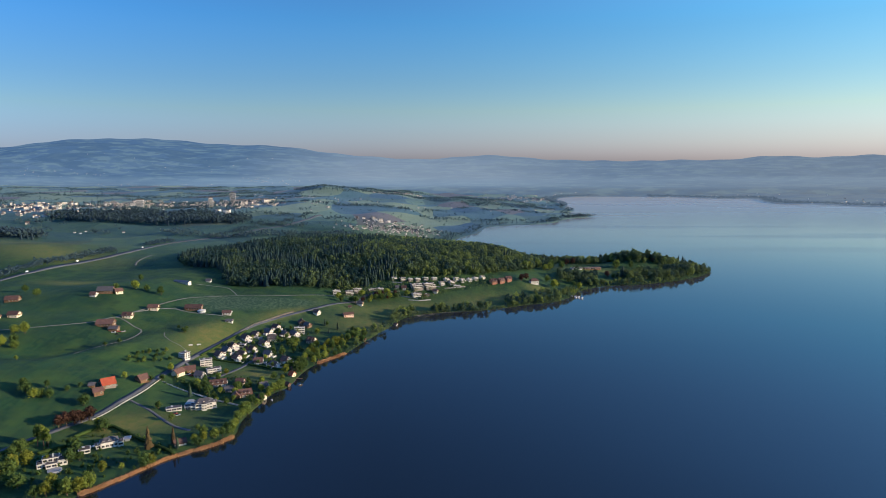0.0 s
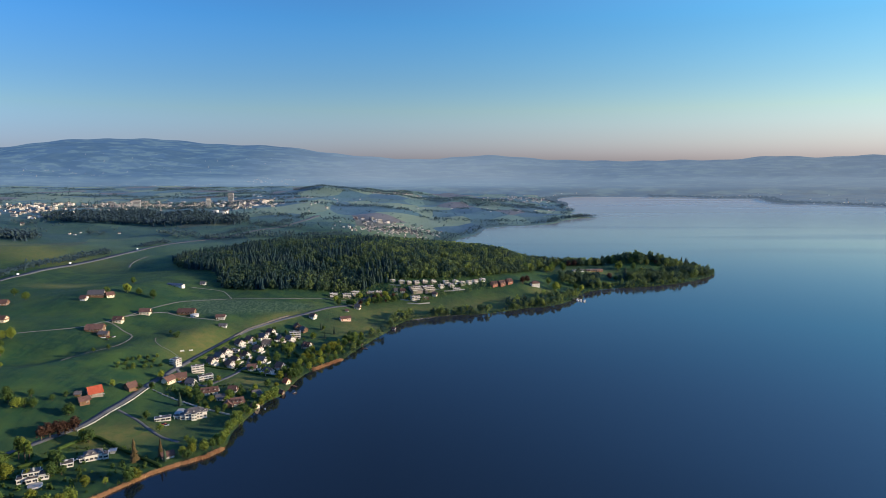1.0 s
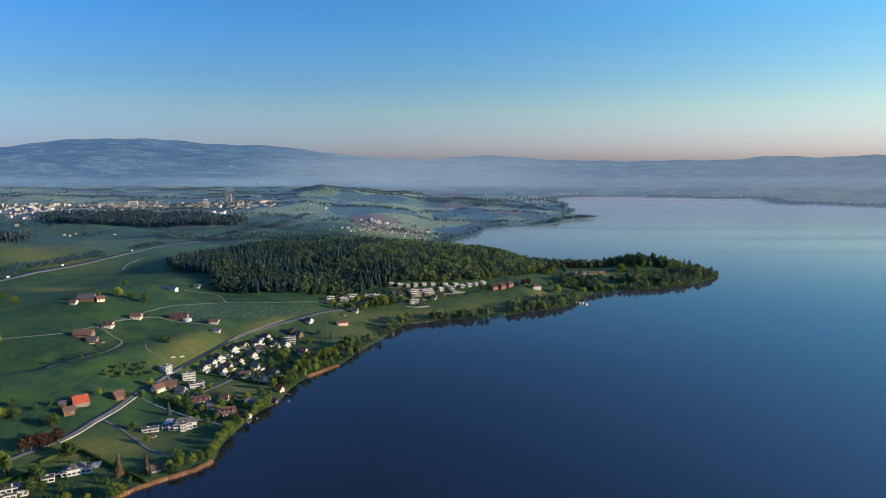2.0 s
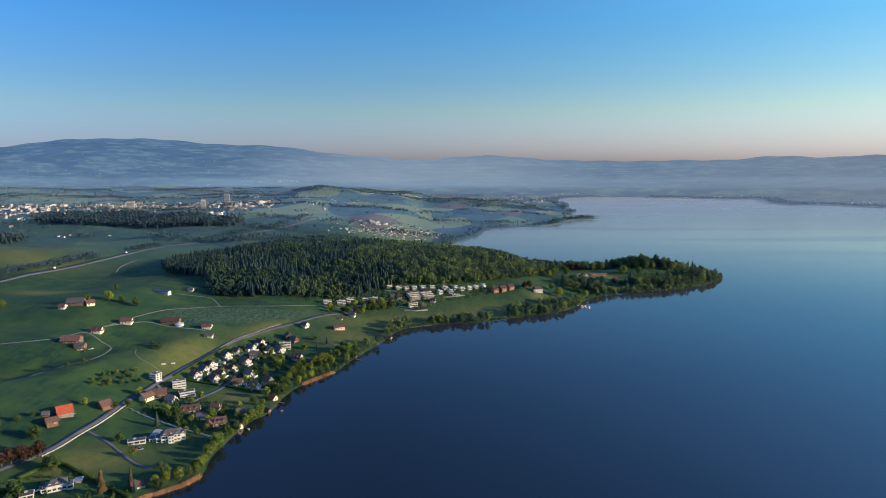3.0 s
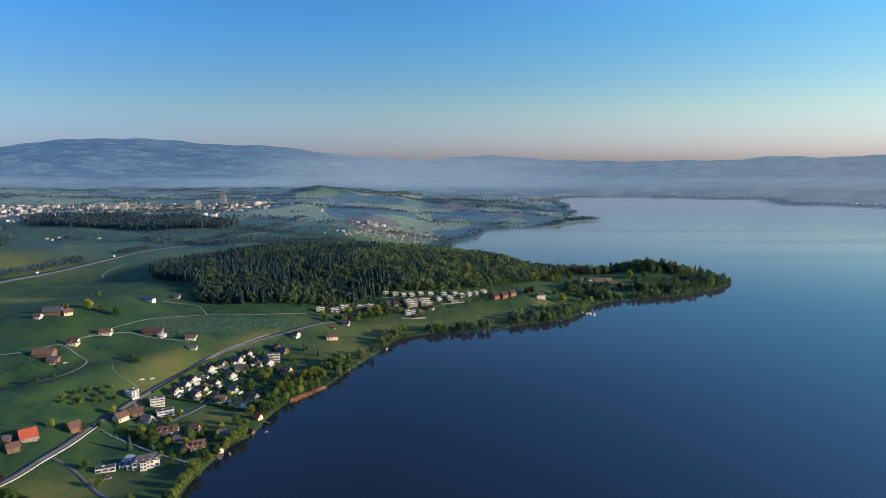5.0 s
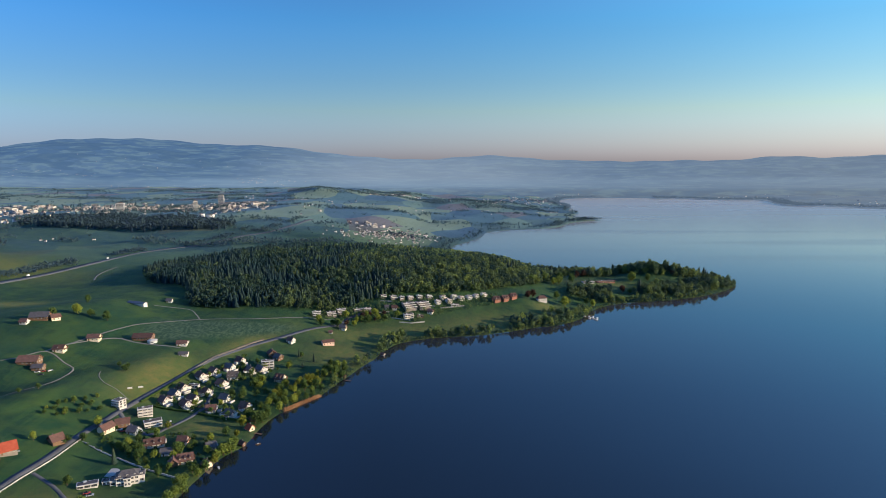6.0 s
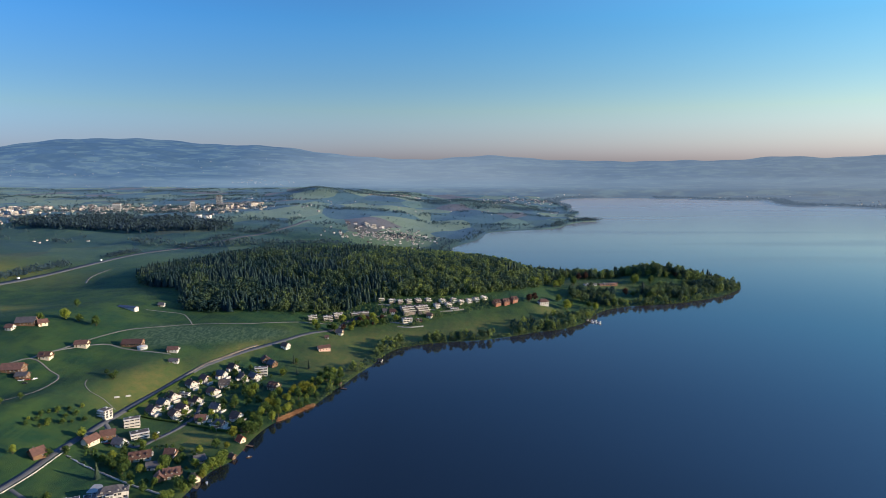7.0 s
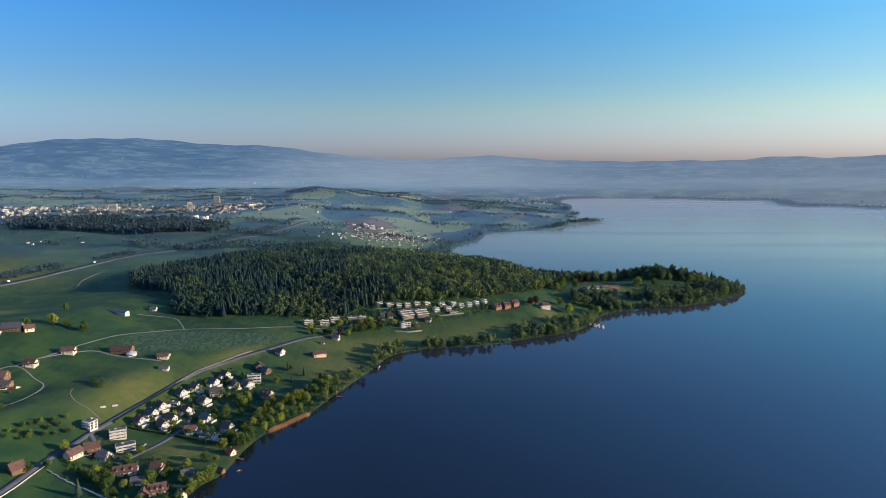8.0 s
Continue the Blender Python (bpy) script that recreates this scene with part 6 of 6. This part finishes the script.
PLANK = Solid().box(0, 0.54, -1.0, 1.0, 0, 0.08).mesh("plank", TIMBER)
PILE = Solid().tube(0, 0, -3, 0.54, 0.12, 0.10, 6).mesh("pile", BARK)
jetty(193, 921, -35, 22, "wooden boat jetty with moored boats")
jetty(199, 930, -35, 16, "short wooden boat jetty on piles")
for x, y, t, s in ((203, 911, 50, 1.2), (207, 908, 52, 1.0), (211, 905, 50, 1.1), (199, 922, 55, 1.2), (204, 920, 50, 1.0), (208, 917, 52, 1.3), (213, 913, 45, 1.0)):
    boat(x, y, t, s)
jetty(-139, 556, -20, 7, "small wooden bathing jetty")
jetty(-88, 672, -20, 6, "small wooden landing stage")
boat(-147, 502, -60, 0.7, "small white boat moored at the shore")
boat(-131, 538, 20, 0.7, "small brown boat moored at the shore", TIMBER)
gable_house(-91, 680, -25, 5, 4, 2.2, 1.4, TIMBER, TILE_BROWN, "small brown boathouse under the trees", "boathouse", balconies=False, name="boathouse")
gable_house(-60, 752, -25, 6, 4, 2.2, 1.4, WHITE, TILE_BROWN, "small pale bathing hut on the shore", "hut", balconies=False, name="bathing_hut")
for x, y in ((-258, 604), (-252, 610)):
    tr = thing("trailer", x, y, 25, "pale tarpaulin-covered trailer standing in the meadow", "trailer", "trailers")
    tr.scale = (0.7, 0.7, 0.7)
    part("cover", Solid().prism([(-1.1, 0.7), (1.1, 0.7), (1.0, 1.7), (0.5, 2.2), (-0.5, 2.2), (-1.0, 1.7)], -2.6, 2.6), WHITE, tr)
    part("chassis", Solid().box(-2.4, 3.4, -0.5, 0.5, 0.5, 0.68), METAL, tr)
    for side in (-1.0, 1.0):
        wheel = part("wheel", Solid().prism([(side + 0.1 * i, 0) for i in (-1, 1)] + [(side + 0.1, 0.66), (side - 0.1, 0.66)], -0.33, 0.33), TILE_DARK, tr)

for x, y, s in ((-96, 862, 0.75), (-88, 868, 0.6), (-70, 872, 0.65), (-80, 858, 0.5)):
    tree("copper", x, y, s, "in the gardens below the terraced houses", "slope trees")
# clipped bushes and small trees between the terraced houses
TERRACE_GARDENS = [(-162, 836), (-104, 846), (-60, 862), (-30, 864), (20, 898), (75, 930), (80, 958), (0, 936), (-90, 908), (-144, 876)]
xy = sown(-165, 90, 830, 962, 4.2)
xy = xy[within(xy, TERRACE_GARDENS) & (rng.random(len(xy)) < 0.8)]
clear = np.min(np.hypot(xy[:, None, 0] - HOUSES[None, :, 0], (xy[:, None, 1] - HOUSES[None, :, 1])), axis=1)
xy = xy[clear > 4.4]
scatter(PLAIN_BROAD, xy, 0.18 + 0.34 * rng.random(len(xy)) ** 2, np.clip(0.3 + 0.3 * rng.random(len(xy)), 0, 1), "terrace_gardens", WOOD_LEAF, "bushes and small trees between the terraced houses", "bushes")

# ---- parked cars and lorries ----
PAINTS = [surface("silver_paint", (0.42, 0.43, 0.45), (0.46, 0.47, 0.49), 0.5, 0.3, 3, 0.5, 0.4), surface("white_paint", (0.72, 0.72, 0.72), (0.76, 0.76, 0.75), 0.5, 0.3, 3, 0.5),
          surface("dark_paint", (0.03, 0.035, 0.045), (0.045, 0.05, 0.06), 0.5, 0.3, 3, 0.5), surface("red_paint", (0.35, 0.03, 0.025), (0.40, 0.04, 0.03), 0.5, 0.3, 3, 0.5)]
TYRE = surface("tyre_rubber", (0.02, 0.02, 0.02), (0.03, 0.03, 0.03), 1, 0.9)


def car(x, y, turn, paint, lorry=False):
    words = "white" if lorry else ("silver", "white", "dark", "red")[paint]
    root = thing("lorry" if lorry else "car", x, y, turn, words + (" lorry standing on the distant motorway" if lorry else " car parked beside the village houses"), "lorry" if lorry else "car",
                 "vehicles", z=ground_at(x, y) + (1.0 if lorry else 0.15))
    n, w, r = (5.0, 0.8, 0.4) if lorry else (4.2, 0.85, 0.32)
    if lorry:
        part("body", Solid().box(-n / 2, n / 2 - 2.2, -w, w, 0.9, 2.9), PAINTS[1], root)
        part("cab", Solid().prism([(-w, 0.5), (w, 0.5), (w, 2.7), (-w, 2.7)], n / 2 - 2.1, n / 2), PAINTS[1], root)
    else:
        part("body", Solid().prism([(-w, 0.3), (w, 0.3), (w * 0.96, 0.85), (-w * 0.96, 0.85)], -n / 2, n / 2), PAINTS[paint], root)
        s = Solid()
        s.v += [(-1.7, -w * 0.9, 0.853), (1.0, -w * 0.9, 0.853), (1.0, w * 0.9, 0.853), (-1.7, w * 0.9, 0.853), (-1.3, -w * 0.7, 1.42), (0.3, -w * 0.7, 1.42), (0.3, w * 0.7, 1.42), (-1.3, w * 0.7, 1.42)]
        s.q += [(3, 2, 1, 0), (4, 5, 6, 7), (0, 1, 5, 4), (1, 2, 6, 5), (2, 3, 7, 6), (3, 0, 4, 7)]
        part("cabin", s, GLASS, root)
    for i in (-0.31, 0.31):
        for j in (-1, 1):
            s = Solid().tube(0, 0, -0.1, 0.1, r, r, 10)
            s.v = [(p[0], p[2], p[1]) for p in s.v]
            part("wheel", s, TYRE, root, at=(n * i, j * (w - 0.06), r))
    return root


for k, (x, y, t) in enumerate(((-231, 551, 30), (-229, 548, 28), (-226, 551, 100), (-237, 546, 20), (-234, 545, 18), (-222, 548, 95), (-206, 562, 20), (-209, 566, 65), (-200, 588, 70), (-197, 596, 70),
                               (-340, 612, 10), (-337, 615, 14), (-333, 618, 60), (-335, 609, 5), (-282, 697, 30), (-276, 492, 40), (-193, 600, 70), (-247, 405, 30), (-213, 462, 25), (-210, 460, 25))):
    car(x, y, t, (1, 0, 2, 1, 3, 0, 2)[k % 7])
for x, y in ((-606, 875), (-598, 985), (-572, 1150)):
    car(x, y, 95, 1, True)
court = Solid().tube(0, 0, -1.5, 0.05, 5.5, 5.5, 36)
ob = tagged(new("courtyard", court.mesh("courtyard", PAVING)), "pale round paved courtyard of the mansion", "courtyard", kind="structure")
ob.location = (-213, 489, ground_at(-213, 489) + 0.15)
